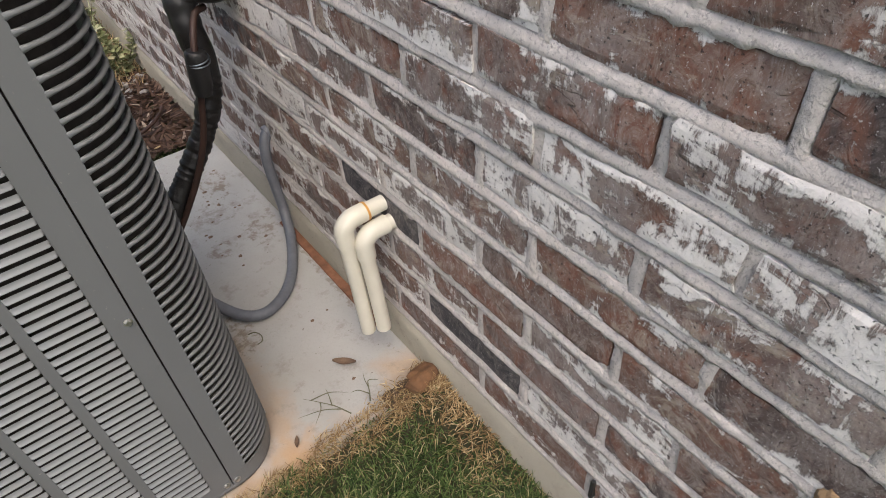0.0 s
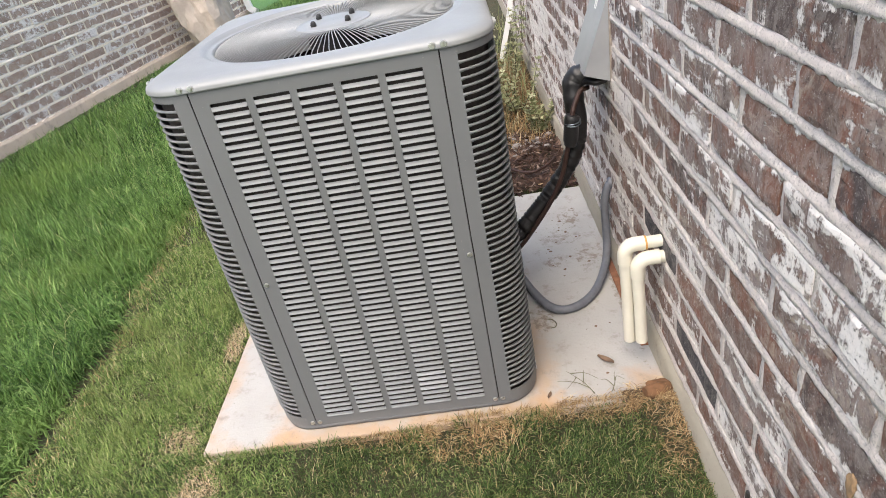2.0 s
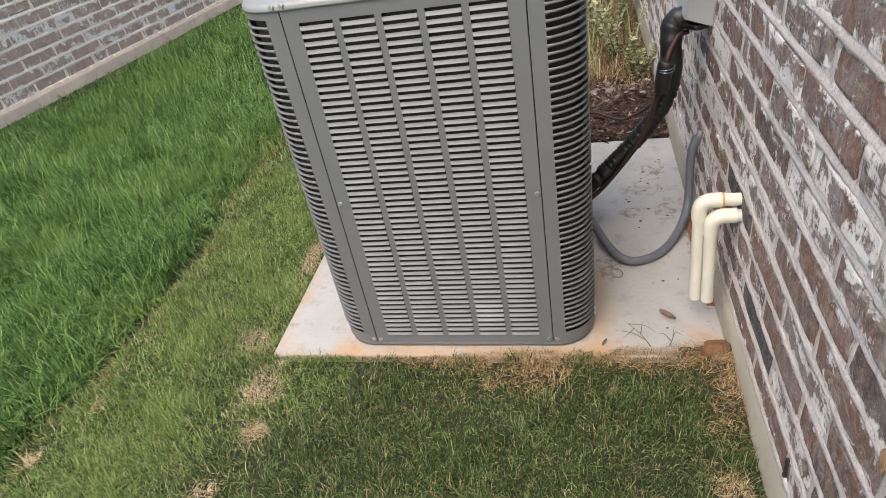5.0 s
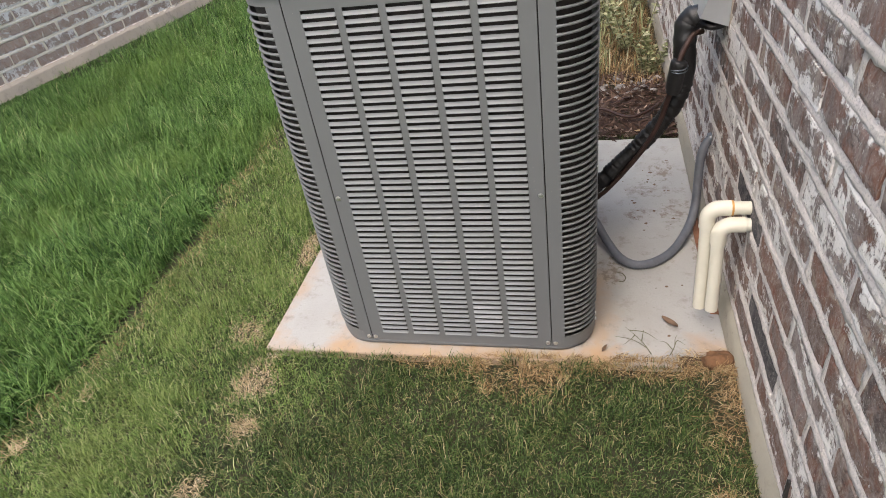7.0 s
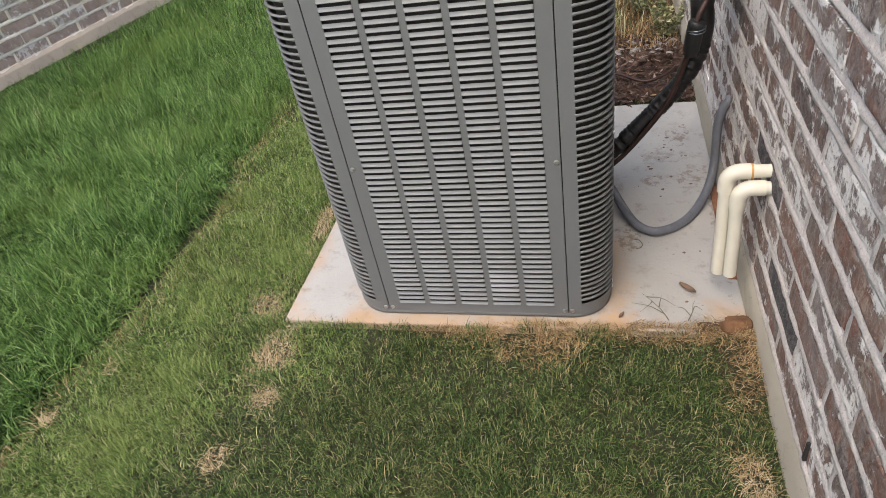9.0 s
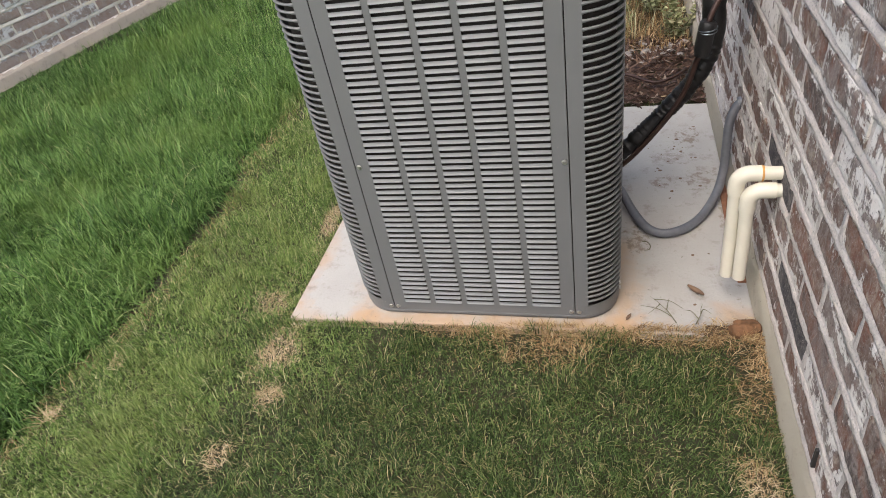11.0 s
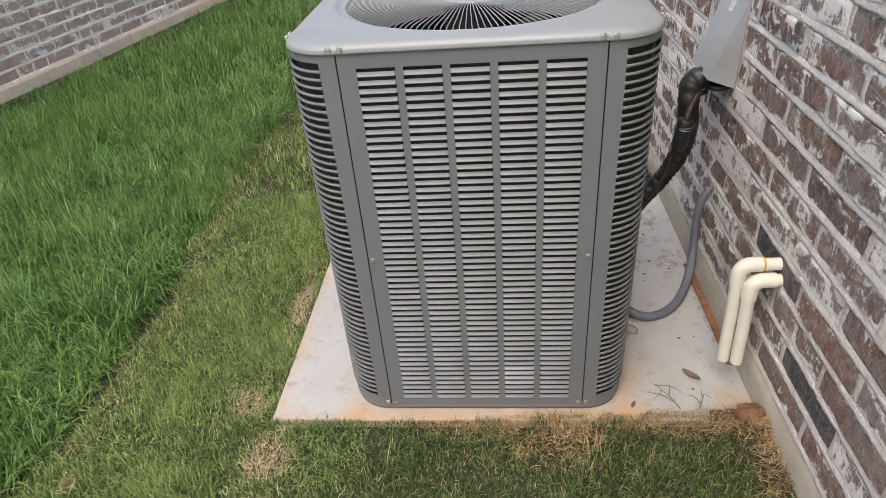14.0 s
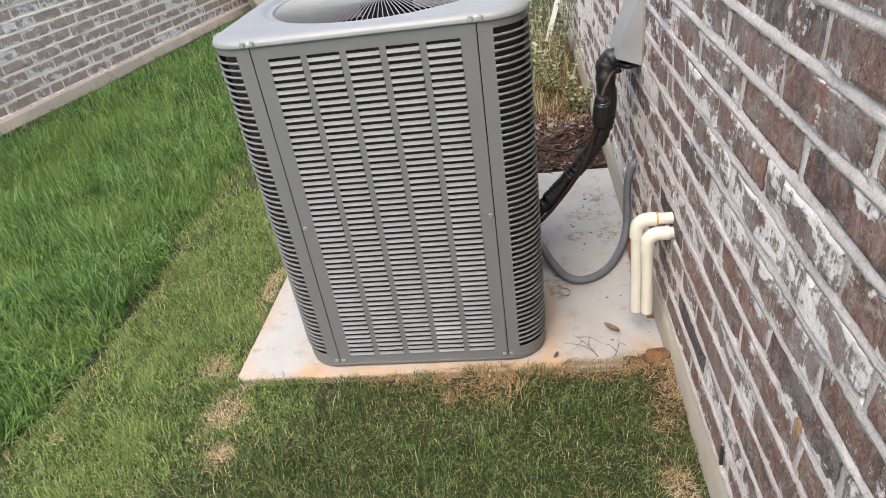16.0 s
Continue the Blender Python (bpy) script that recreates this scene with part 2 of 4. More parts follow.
CONDUIT = plain_material("grey_conduit", (0.125, 0.132, 0.150), 0.48, 0.0, 50, 0.25)
PVC = plain_material("cream_plastic", (0.62, 0.585, 0.485), 0.38, 0.0, 14, 0.12, 0.0003)
GLUE = plain_material("amber_glue", (0.55, 0.27, 0.06), 0.4, 0.0, 80, 0.3)
GALV = plain_material("painted_sheet_metal", (0.42, 0.43, 0.44), 0.45, 0.35, 9, 0.18, 0.0004)
SEALANT = plain_material("tan_sealant", (0.40, 0.34, 0.28), 0.7, 0.0, 60, 0.4, 0.002)
WIRE = plain_material("tie_wire", (0.25, 0.29, 0.33), 0.3, 0.8, 90, 0.3)
FELT = plain_material("rusty_joint_board", (0.24, 0.105, 0.055), 0.9, 0.0, 45, 0.5, 0.003)
STONE = plain_material("boulder_stone", (0.50, 0.43, 0.36), 0.9, 0.0, 5, 0.35, 0.02)
PEBBLE = plain_material("grey_pebble", (0.27, 0.25, 0.235), 0.9, 0.0, 30, 0.5, 0.003)
WHITE = plain_material("white_enamel", (0.72, 0.72, 0.70), 0.4, 0.0, 9, 0.12)
CLAY = plain_material("rust_clod", (0.165, 0.080, 0.034), 0.9, 0.0, 40, 0.5, 0.004)
HUMUS = plain_material("dark_soil", (0.105, 0.066, 0.038), 0.95, 0.0, 55, 0.6, 0.006)
OCHRE = plain_material("ochre_clay", (0.28, 0.18, 0.095), 0.9, 0.0, 50, 0.4, 0.003)
DEADLEAF = plain_material("dead_leaf", (0.17, 0.105, 0.065), 0.8, 0.0, 70, 0.5, 0.001)
TWIG = plain_material("twig", (0.155, 0.145, 0.09), 0.85, 0.0, 90, 0.4)
# yellower grass, its colour also carrying the stronger daylight away from the wall
PALE_LAWN = blade_material("pale_lawn_blade", [(0.0, (0.024, 0.046, 0.010)), (0.4, (0.108, 0.182, 0.040)), (0.75, (0.228, 0.330, 0.090)), (0.92, (0.34, 0.365, 0.15)), (1.0, (0.56, 0.52, 0.32))], (0.225, 0.28, 0.085), 3.0, (0.45, 0.7))
LAWN = blade_material("lawn_blade", [(0.0, (0.008, 0.017, 0.004)), (0.35, (0.044, 0.080, 0.020)), (0.7, (0.112, 0.168, 0.049)), (0.88, (0.195, 0.218, 0.085)), (0.93, (0.28, 0.23, 0.115)), (1.0, (0.44, 0.37, 0.22))], (0.155, 0.160, 0.058), 3.4, (0.55, 0.74))
TALL = blade_material("tall_blade", [(0.0, (0.013, 0.032, 0.006)), (0.4, (0.072, 0.152, 0.031)), (0.8, (0.168, 0.282, 0.073)), (0.97, (0.26, 0.37, 0.13)), (1.0, (0.42, 0.41, 0.20))], (0.140, 0.220, 0.05), 1.4)
STRAW = blade_material("straw_blade", [(0.0, (0.11, 0.065, 0.028)), (0.4, (0.25, 0.160, 0.076)), (0.8, (0.42, 0.300, 0.155)), (1.0, (0.58, 0.47, 0.29))])
BLEACHED = blade_material("bleached_blade", [(0.0, (0.30, 0.21, 0.11)), (0.6, (0.48, 0.37, 0.22)), (1.0, (0.62, 0.52, 0.36))])
WEED = blade_material("weed_leaf", [(0.0, (0.16, 0.18, 0.075)), (0.5, (0.31, 0.33, 0.17)), (1.0, (0.52, 0.50, 0.33))])
MULCH = blade_material("mulch_chip", [(0.0, (0.036, 0.020, 0.014)), (0.6, (0.080, 0.044, 0.029)), (0.92, (0.15, 0.095, 0.065)), (1.0, (0.38, 0.31, 0.25))])


def ground_material():
    m, t, b = material("soil_and_thatch", 0.95)
    near = mix(t, ramp(t, noise_tex(t, 9, 5, 0.65), [(0.35, 0.0), (0.65, 1.0)]), (0.028, 0.034, 0.012), (0.055, 0.046, 0.022))
    green = mix(t, ramp(t, noise_tex(t, 30, 5, 0.7), [(0.35, 0.0), (0.65, 1.0)]), (0.035, 0.095, 0.018), (0.075, 0.17, 0.035))
    xyz = t.nodes.new("ShaderNodeSeparateXYZ")
    t.links.new(position(t), xyz.inputs[0])
    far = ramp(t, maths(t, "MULTIPLY", xyz.outputs["Y"], 0.1), [(0.62, 0.0), (0.8, 1.0)])
    far = maths(t, "MAXIMUM", far, ramp(t, maths(t, "MULTIPLY", xyz.outputs["Y"], -0.1), [(0.10, 0.0), (0.125, 1.0)]))
    t.links.new(mix(t, far, near, green), b.inputs["Base Color"])
    bump(t, b, noise_tex(t, 60, 6, 0.7), 0.02, 0.8)
    return m


SOIL = ground_material()


# ---------------------------------------------------------------- mesh helpers
def mesh_object(name, verts, faces, mat, parent=None, smooth=False):
    me = bpy.data.meshes.new(name)
    me.from_pydata([tuple(v) for v in verts], [], faces)
    if mat:
        me.materials.append(mat)
    if smooth:
        me.polygons.foreach_set("use_smooth", [True] * len(me.polygons))
    me.update()
    ob = new(name, me)
    ob.parent = parent
    return ob


def part(name, bm, mat, parent, label="", smooth=False):
    me = bpy.data.meshes.new(name)
    bm.normal_update()
    bm.to_mesh(me)
    bm.free()
    me.materials.append(mat)
    if smooth:
        me.polygons.foreach_set("use_smooth", [True] * len(me.polygons))
    ob = new(name, me)
    ob.parent = parent
    return tagged(ob, label) if label else ob


def shared(name, like, parent, m):
    """One more piece on the mesh of another."""
    ob = new(name, like.data)
    ob.parent = parent
    ob.matrix_local = m
    return ob


def add_box(bm, x0, x1, y0, y1, z0, z1, bevel=0.0, m=None):
    made = bmesh.ops.create_cube(bm, size=1.0)["verts"]
    bmesh.ops.scale(bm, vec=(x1 - x0, y1 - y0, z1 - z0), verts=made)
    bmesh.ops.translate(bm, vec=((x0 + x1) / 2, (y0 + y1) / 2, (z0 + z1) / 2), verts=made)
    if m is not None:
        bmesh.ops.transform(bm, matrix=m, verts=made)
    if bevel:
        edges = list({e for v in made for e in v.link_edges})
        bmesh.ops.bevel(bm, geom=edges, offset=bevel, segments=2, affect="EDGES", profile=0.5)


def box(*size, bevel=0.0, m=None):
    bm = bmesh.new()
    add_box(bm, *size, bevel=bevel, m=m)
    return bm


def smooth_path(points, steps=8):
    """Catmull-Rom through the points."""
    p = [Vector(q) for q in points]
    p = [2 * p[0] - p[1], *p, 2 * p[-1] - p[-2]]
    out = []
    for i in range(1, len(p) - 2):
        a, b, c, d = p[i - 1:i + 3]
        for k in range(steps):
            s = k / steps
            out.append(0.5 * (2 * b + (c - a) * s + (2 * a - 5 * b + 4 * c - d) * s * s + (3 * b - a - 3 * c + d) * s ** 3))
    return out + [p[-2]]


def tube_data(path, radius, sides=12, closed=True):
    """Verts and faces of a round bar along a path; radius a number or a function of the way along, 0 to 1."""
    verts, faces, side = [], [], None
    for i, c in enumerate(path):
        along = (path[min(i + 1, len(path) - 1)] - path[max(i - 1, 0)]).normalized()
        if side is None:
            side = along.orthogonal().normalized()
        side = (side - along * side.dot(along)).normalized()
        other = along.cross(side)
        r = radius(i / (len(path) - 1)) if callable(radius) else radius
        for k in range(sides):
            a = 2 * math.pi * k / sides
            verts.append(c + r * (math.cos(a) * side + math.sin(a) * other))
    for i in range(len(path) - 1):
        for k in range(sides):
            j = (k + 1) % sides
            faces.append((i * sides + k, i * sides + j, (i + 1) * sides + j, (i + 1) * sides + k))
    if closed:
        # ends on verts of their own, so that their rims stay crisp
        last, n = (len(path) - 1) * sides, len(verts)
        verts += verts[:sides] + verts[last:last + sides]
        faces.append(tuple(n + k for k in reversed(range(sides))))
        faces.append(tuple(n + sides + k for k in range(sides)))
    return verts, faces


def tube(name, path, radius, mat, parent=None, sides=12, closed=True):
    verts, faces = tube_data(path, radius, sides, closed)
    return mesh_object(name, verts, faces, mat, parent, smooth=True)


def thing(name, at, label, category, group=""):
    ob = new(name)
    ob.location = at
    ob.empty_display_size = 0.1
    return tagged(ob, label, category, group)


# ---------------------------------------------------------------- ground
def mow_edge(y):
    return -1.87 + 0.035 * math.sin(3.1 * y + 0.4) + 0.04 * noise.noise((0.5, y * 2.3, 0)) + 0.035 * noise.noise((2.5, y * 8.0, 0))


def ground_height(x, y):
    z = -0.008 + 0.005 * math.sin(2.1 * x + 0.7) * math.cos(1.7 * y) + 0.006 * noise.noise((x * 2, y * 2, 3))
    if x < -1.95:
        z -= 0.03 * min(1.0, (-1.95 - x) / 1.5)
    z += 0.040 * math.exp(-((x + 0.050) / 0.055) ** 2 - ((y + 0.085) / 0.050) ** 2) + 0.020 * math.exp(-((x + 0.03) / 0.06) ** 2 - ((y + 0.20) / 0.10) ** 2)
    z -= 0.014 * math.exp(-((x - mow_edge(y) - 0.005) / 0.035) ** 2)
    if -1.268 < x < 0.1 and -0.033 < y < 1.18:
        z -= 0.05
    return z


def build_ground():
    steps_x = [-3000, -300, -60, -20, -9] + [-6 + 0.15 * i for i in range(27)] + [-2.0 + 0.03 * i for i in range(10)] + [-1.68 + 0.07 * i for i in range(20)] + [-0.26 + 0.03 * i for i in range(10)] + [0.3, 2, 9, 60, 300, 3000]
    steps_y = [-3000, -300, -60, -15, -4] + [-2.4 + 0.15 * i for i in range(14)] + [-0.32 + 0.03 * i for i in range(11)] + [0.05 + 0.15 * i for i in range(59)] + [9.5, 12, 20, 60, 300, 3000]
    verts = [(x, y, ground_height(x, y)) for y in steps_y for x in steps_x]
    n = len(steps_x)
    faces = [(j * n + i, j * n + i + 1, (j + 1) * n + i + 1, (j + 1) * n + i) for j in range(len(steps_y) - 1) for i in range(n - 1)]
    tagged(mesh_object("ground", verts, faces, SOIL, smooth=True), "soil and grass thatch under the lawn between the houses", "ground", kind="structure")


build_ground()

PAD = (-1.272, -0.0105, -0.035, 1.185)
bm = box(PAD[0], PAD[1], PAD[2], PAD[3], -0.10, 0.0, bevel=0.006)
pad = part("concrete_pad", bm, SLAB, None)
tagged(pad, "pale concrete pad with rusty soil stains along its edges", "concrete pad")

# ---------------------------------------------------------------- brick walls
PITCH, JOINT, DEPTH = 0.266, 0.0165, 0.05


def brick_mesh(name, length, height, seed, mat):
    """One worn brick, its face towards -y, its middle at the origin."""
    rng = random.Random(seed)
    nx, nz = 6, 4
    verts, faces = [], []
    for k in range(nz):
        for i in range(nx):
            rim = (i in (0, nx - 1)) + (k in (0, nz - 1))
            u = (i / (nx - 1) - 0.5) * length
            w = (k / (nz - 1) - 0.5) * height
            u *= 1.0 if i in (0, nx - 1) else 1.12
            w *= 1.0 if k in (0, nz - 1) else 2.1
            if rim:
                u += rng.uniform(-0.0035, 0.0022) * (1 if u > 0 else -1)
                w += rng.uniform(-0.0035, 0.0018) * (1 if w > 0 else -1)
            out = (0.0, 0.0013, 0.0020)[rim] + rng.uniform(-0.0013, 0.0013)
            verts.append((u, out, w))
    for k in range(nz - 1):
        for i in range(nx - 1):
            a = k * nx + i
            faces.append((a, a + 1, a + nx + 1, a + nx))
    ring = [i for i in range(nx)] + [k * nx + nx - 1 for k in range(1, nz)] + [(nz - 1) * nx + i for i in range(nx - 2, -1, -1)] + [k * nx for k in range(nz - 2, 0, -1)]
    base = len(verts)
    verts += [(verts[r][0], DEPTH, verts[r][2]) for r in ring]
    for q in range(len(ring)):
        p = (q + 1) % len(ring)
        faces.append((ring[p], ring[q], base + q, base + p))
    me = bpy.data.meshes.new(name)
    me.from_pydata(verts, [], faces)
    me.materials.append(mat)
    me.update()
    return me


def mortar_bead(verts, faces, start, end, seed, fat, step=0.006, struck=True):
    """The mortar of one joint. A bed joint is struck to shed water: deep under the upper bricks, flush with
    the lower ones, its lip lapping unevenly over their edge. A head joint is a shallow ragged fillet."""
    a, b = Vector(start), Vector(end)
    n = max(3, int((b - a).length / step))
    along = (b - a).normalized()
    across = Vector((-along.y, along.x))
    for i in range(n + 1):
        p = a + (b - a) * (i / n)
        q = (p.x * 9.0 + seed * 3.7, p.y * 9.0, seed * 1.3)
        slow = noise.noise(q)
        fine = noise.noise((p.x * 120, p.y * 120, seed + 9.4))
        smear = max(0.0, noise.noise((p.x * 13 + 4.1, p.y * 13, seed + 21.0)) - 0.22)
        up = max(0.003, 0.0090 * fat + 0.0016 * slow + 0.0020 * noise.noise((p.x * 48, p.y * 48, seed + 0.4)) + 0.0036 * noise.noise((p.x * 120, p.y * 120, seed + 3.4)))
        down = max(0.003, 0.0089 * fat + 0.0022 * noise.noise((q[0], q[1], seed + 14.0)) + 0.0024 * noise.noise((p.x * 48, p.y * 48, seed + 7.4)) + 0.0042 * fine + 0.016 * smear)
        out = 0.0010 * slow + 0.0016 * noise.noise((p.x * 38, p.y * 38, seed + 2.0))
        if struck:
            section = ((-down - 0.0016, 0.0042), (-down * 0.96, out + 0.0002), (-0.0035 * fat, out - 0.0002), (up * 0.93, out + 0.0034), (up + 0.0016, 0.0075 + out))
        else:
            section = ((-down * 0.9 - 0.0016, 0.0046), (-down * 0.82, out + 0.0020), (0.0, out + 0.0026), (up * 0.82, out + 0.0020), (up * 0.9 + 0.0016, 0.0046))
        for k, y in section:
            v = p + across * k
            verts.append((v.x, y, v.y))
    base = len(verts) - 5 * (n + 1)
    for i in range(n):
        for k in range(4):
            j = base + 5 * i + k
            faces.append((j, j + 5, j + 6, j + 1))


def brick_wall(name, label, frame_m, u0, u1, z0, top, phase, mat, mortar, near, seed, proud=0.0085, sooty=(), squeezed=1.6, fat=1.0, close=(-1.7, 1.2)):
    """A brick skin whose face is the plane y = 0 of frame_m, outside towards -y, from u0 to u1 along x.
    near(u, z): whether a brick there is an object of its own. The rest is joined.
    close: the stretch along x whose joints are cut finest."""
    rng = random.Random(seed)
    bm = box(u0, u1, proud, 0.22, z0 - 0.04, top)
    bed = part(name, bm, mortar, None)
    bed.matrix_world = frame_m
    tagged(bed, label, "brick wall", kind="structure")
    kinds = [brick_mesh("brick", PITCH - JOINT, COURSE - JOINT, seed + i, mat) for i in range(10)]
    dark = brick_mesh("brick", PITCH - JOINT, COURSE - JOINT, seed + 90, SOOTY)
    halves = [brick_mesh("brick", PITCH / 2 - JOINT, COURSE - JOINT, seed + 50 + i, mat) for i in range(4)]
    singles, heads, verts, faces = [], [], [], []
    for c in range(int((top - z0) / COURSE)):
        z = z0 + (c + 0.5) * COURSE
        start = phase + (c % 2) * 0.106
        first = math.ceil((u0 - start) / PITCH)
        last = math.floor((u1 - start) / PITCH)
        spans = [(start + k * PITCH, start + (k + 1) * PITCH) for k in range(first, last)]
        if start + first * PITCH - u0 > 0.09:
            spans.insert(0, (u0, start + first * PITCH))
        if u1 - (start + last * PITCH) > 0.09:
            spans.append((start + last * PITCH, u1))
        for a, b in spans:
            full = b - a > 0.75 * PITCH
            heads.append((b, z))
            me = rng.choice(kinds if full else halves)
            if any(a < p < b and abs(q - z) < COURSE / 2 for p, q in sooty):
                me = dark
            stretch = (b - a - JOINT) / ((PITCH if full else PITCH / 2) - JOINT)
            m = Matrix.Translation(((a + b) / 2 + rng.uniform(-0.003, 0.003), rng.uniform(-0.002, 0.002), z + rng.uniform(-0.002, 0.002)))
            m = m @ Euler((rng.uniform(-0.012, 0.012), rng.uniform(-0.012, 0.012), rng.uniform(-0.008, 0.008))).to_matrix().to_4x4() @ Matrix.Diagonal((stretch, 1, 1, 1))
            if near((a + b) / 2, z) and len(singles) < 300:
                singles.append((me, m))
            else:
                base = len(verts)
                verts += [m @ v.co for v in me.vertices]
                faces += [tuple(base + i for i in p.vertices) for p in me.polygons]
    rest = mesh_object("bricks", verts, faces, mat, bed)
    tagged(rest, kind="stuff")
    verts, faces = [], []
    for c in range(int((top - z0) / COURSE) + 1):
        z = z0 + c * COURSE
        if z < squeezed:
            for a, b, step in ((u0, close[0], 0.024), (close[0], close[1], 0.006), (close[1], u1, 0.024)):
                mortar_bead(verts, faces, (a, z), (b, z), seed + c, fat, step)
    for at, z in heads:
        if z < squeezed:
            mortar_bead(verts, faces, (at, z - COURSE * 0.44), (at, z + COURSE * 0.44), seed + 500, fat, 0.0065 if close[0] < at < close[1] else 0.024, struck=False)
    beads = mesh_object("mortar_joints", verts, faces, mortar, bed, smooth=True)
    tagged(beads, kind="stuff")
    for me, m in singles:
        ob = new("brick", me)
        ob.parent = bed
        ob.matrix_local = m
    return bed


# right-hand house: the brick face is the plane x = 0, seen from -x
RIGHT = Matrix(((0, 1, 0, 0), (-1, 0, 0, 0), (0, 0, 1, 0), (0, 0, 0, 1)))
brick_wall("wall_east", "brown-red tumbled brick wall smeared with white mortar", RIGHT, -6.6, 3.0, BOTTOM, 2.75,
           0.439 - 0.266 * 30, BRICK, MORTAR, lambda u, z: -3.0 < u < 1.15 and z < 1.4, 11,
           sooty=((0.165, 0.21), (-0.193, 0.36)))
# near-black box proud of the bricks, drawing the shade in a weep slot
bm = box(0.4435, 0.4505, -0.0035, 0.01, BOTTOM + 0.014, BOTTOM + 0.066)
tagged(part("weep_slot_shade", bm, DARK, bpy.data.objects["wall_east"]), "dark strip for the shade in a weep slot")

# left-hand house: its wall turns a little towards the other
LEFT_AT, LEFT_TURN = (-3.977, 2.562), 10.9
d = Vector((math.sin(radians(LEFT_TURN)), math.cos(radians(LEFT_TURN))))
LEFT = Matrix(((d.x, -d.y, 0, LEFT_AT[0]), (d.y, d.x, 0, LEFT_AT[1]), (0, 0, 1, 0), (0, 0, 0, 1)))
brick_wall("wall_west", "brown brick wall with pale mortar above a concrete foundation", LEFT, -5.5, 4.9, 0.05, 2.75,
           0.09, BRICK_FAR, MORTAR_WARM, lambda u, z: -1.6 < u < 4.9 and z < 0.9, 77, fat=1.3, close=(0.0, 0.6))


def ledge(name, label, m, u0, u1, out, top, seed, mat):
    """A cast foundation edge with a slightly rounded, uneven top."""
    rng = random.Random(seed)
    n = int((u1 - u0) / 0.04)
    profile = [(-out, -0.35), (-out - 0.002, top - 0.014), (-out + 0.006, top - 0.003), (-0.001, top + 0.002), (0.004, top + 0.012), (0.03, top + 0.012)]
    verts, faces = [], []
    for i in range(n + 1):
        for k, (y, z) in enumerate(profile):
            verts.append((u0 + (u1 - u0) * i / n, y + (rng.uniform(-0.0022, 0.0022) if k < 4 else 0), z + (rng.uniform(-0.0045, 0.0045) if 0 < k < 4 else 0)))
    w = len(profile)
    faces = [(i * w + k, (i + 1) * w + k, (i + 1) * w + k + 1, i * w + k + 1) for i in range(n) for k in range(w - 1)]
    ob = mesh_object(name, verts, faces, mat, None, smooth=True)
    ob.matrix_world = m
    return tagged(ob, label, "foundation", kind="structure")


ledge("foundation_east", "grey concrete foundation edge under the brick wall", RIGHT, -6.6, 3.0, 0.010, BOTTOM - 0.016, 3, FOUNDATION)
ledge("foundation_west", "tan-grey concrete foundation edge under the brick wall", LEFT, -5.5, 4.9, 0.03, 0.046, 5, FOUNDATION_TAN)
bm = box(-0.0345, -0.0125, 0.16, 0.64, -0.05, 0.005, bevel=0.002)
tagged(part("trim", bm, FELT, None), "rusty brown joint board between pad and foundation", "joint board", kind="structure")

# ---------------------------------------------------------------- the condensing unit
CX, CY, HALF, BEND = -0.698, 0.359, 0.359, 0.098
SEAM, TOP = 0.249, 0.951
ROWS_Z0, ROWS_Z1, ROWS = 0.049, 0.925, 53
COLUMN, BAR = 0.0735, 0.0147


def rounded_square(half, bend, per=10):
    """Outline, counter-clockwise, of a square with round corners."""
    out = []
    for q in range(4):
        for i in range(per + 1):
            a = math.pi / 2 * (q + i / per)
            sx, sy = ((1, 1), (-1, 1), (-1, -1), (1, -1))[q]
            out.append((sx * (half - bend) + bend * math.cos(a), sy * (half - bend) + bend * math.sin(a)))
    dense = []
    for (x0, y0), (x1, y1) in zip(out, out[1:] + out[:1]):
        n = 8 if math.hypot(x1 - x0, y1 - y0) > 0.1 else 1
        dense += [(x0 + (x1 - x0) * k / n, y0 + (y1 - y0) * k / n) for k in range(n)]
    return dense


def loft(name, loops, mat, parent, label="", close_first=False, close_last=False):
    n = len(loops[0])
    verts = [v for loop in loops for v in loop]
    faces = [(i * n + k, i * n + (k + 1) % n, (i + 1) * n + (k + 1) % n, (i + 1) * n + k) for i in range(len(loops) - 1) for k in range(n)]
    if close_first:
        faces.append(tuple(reversed(range(n))))
    if close_last:
        faces.append(tuple((len(loops) - 1) * n + k for k in range(n)))
    ob = mesh_object(name, verts, faces, mat, parent, smooth=True)
    return tagged(ob, label) if label else ob


def square_loop(half, bend, z):
    return [(x, y, z) for x, y in rounded_square(half, bend)]


def round_loop(radius, z):
    return [(radius * math.cos(math.atan2(y, x)), radius * math.sin(math.atan2(y, x)), z) for x, y in rounded_square(HALF, BEND)]


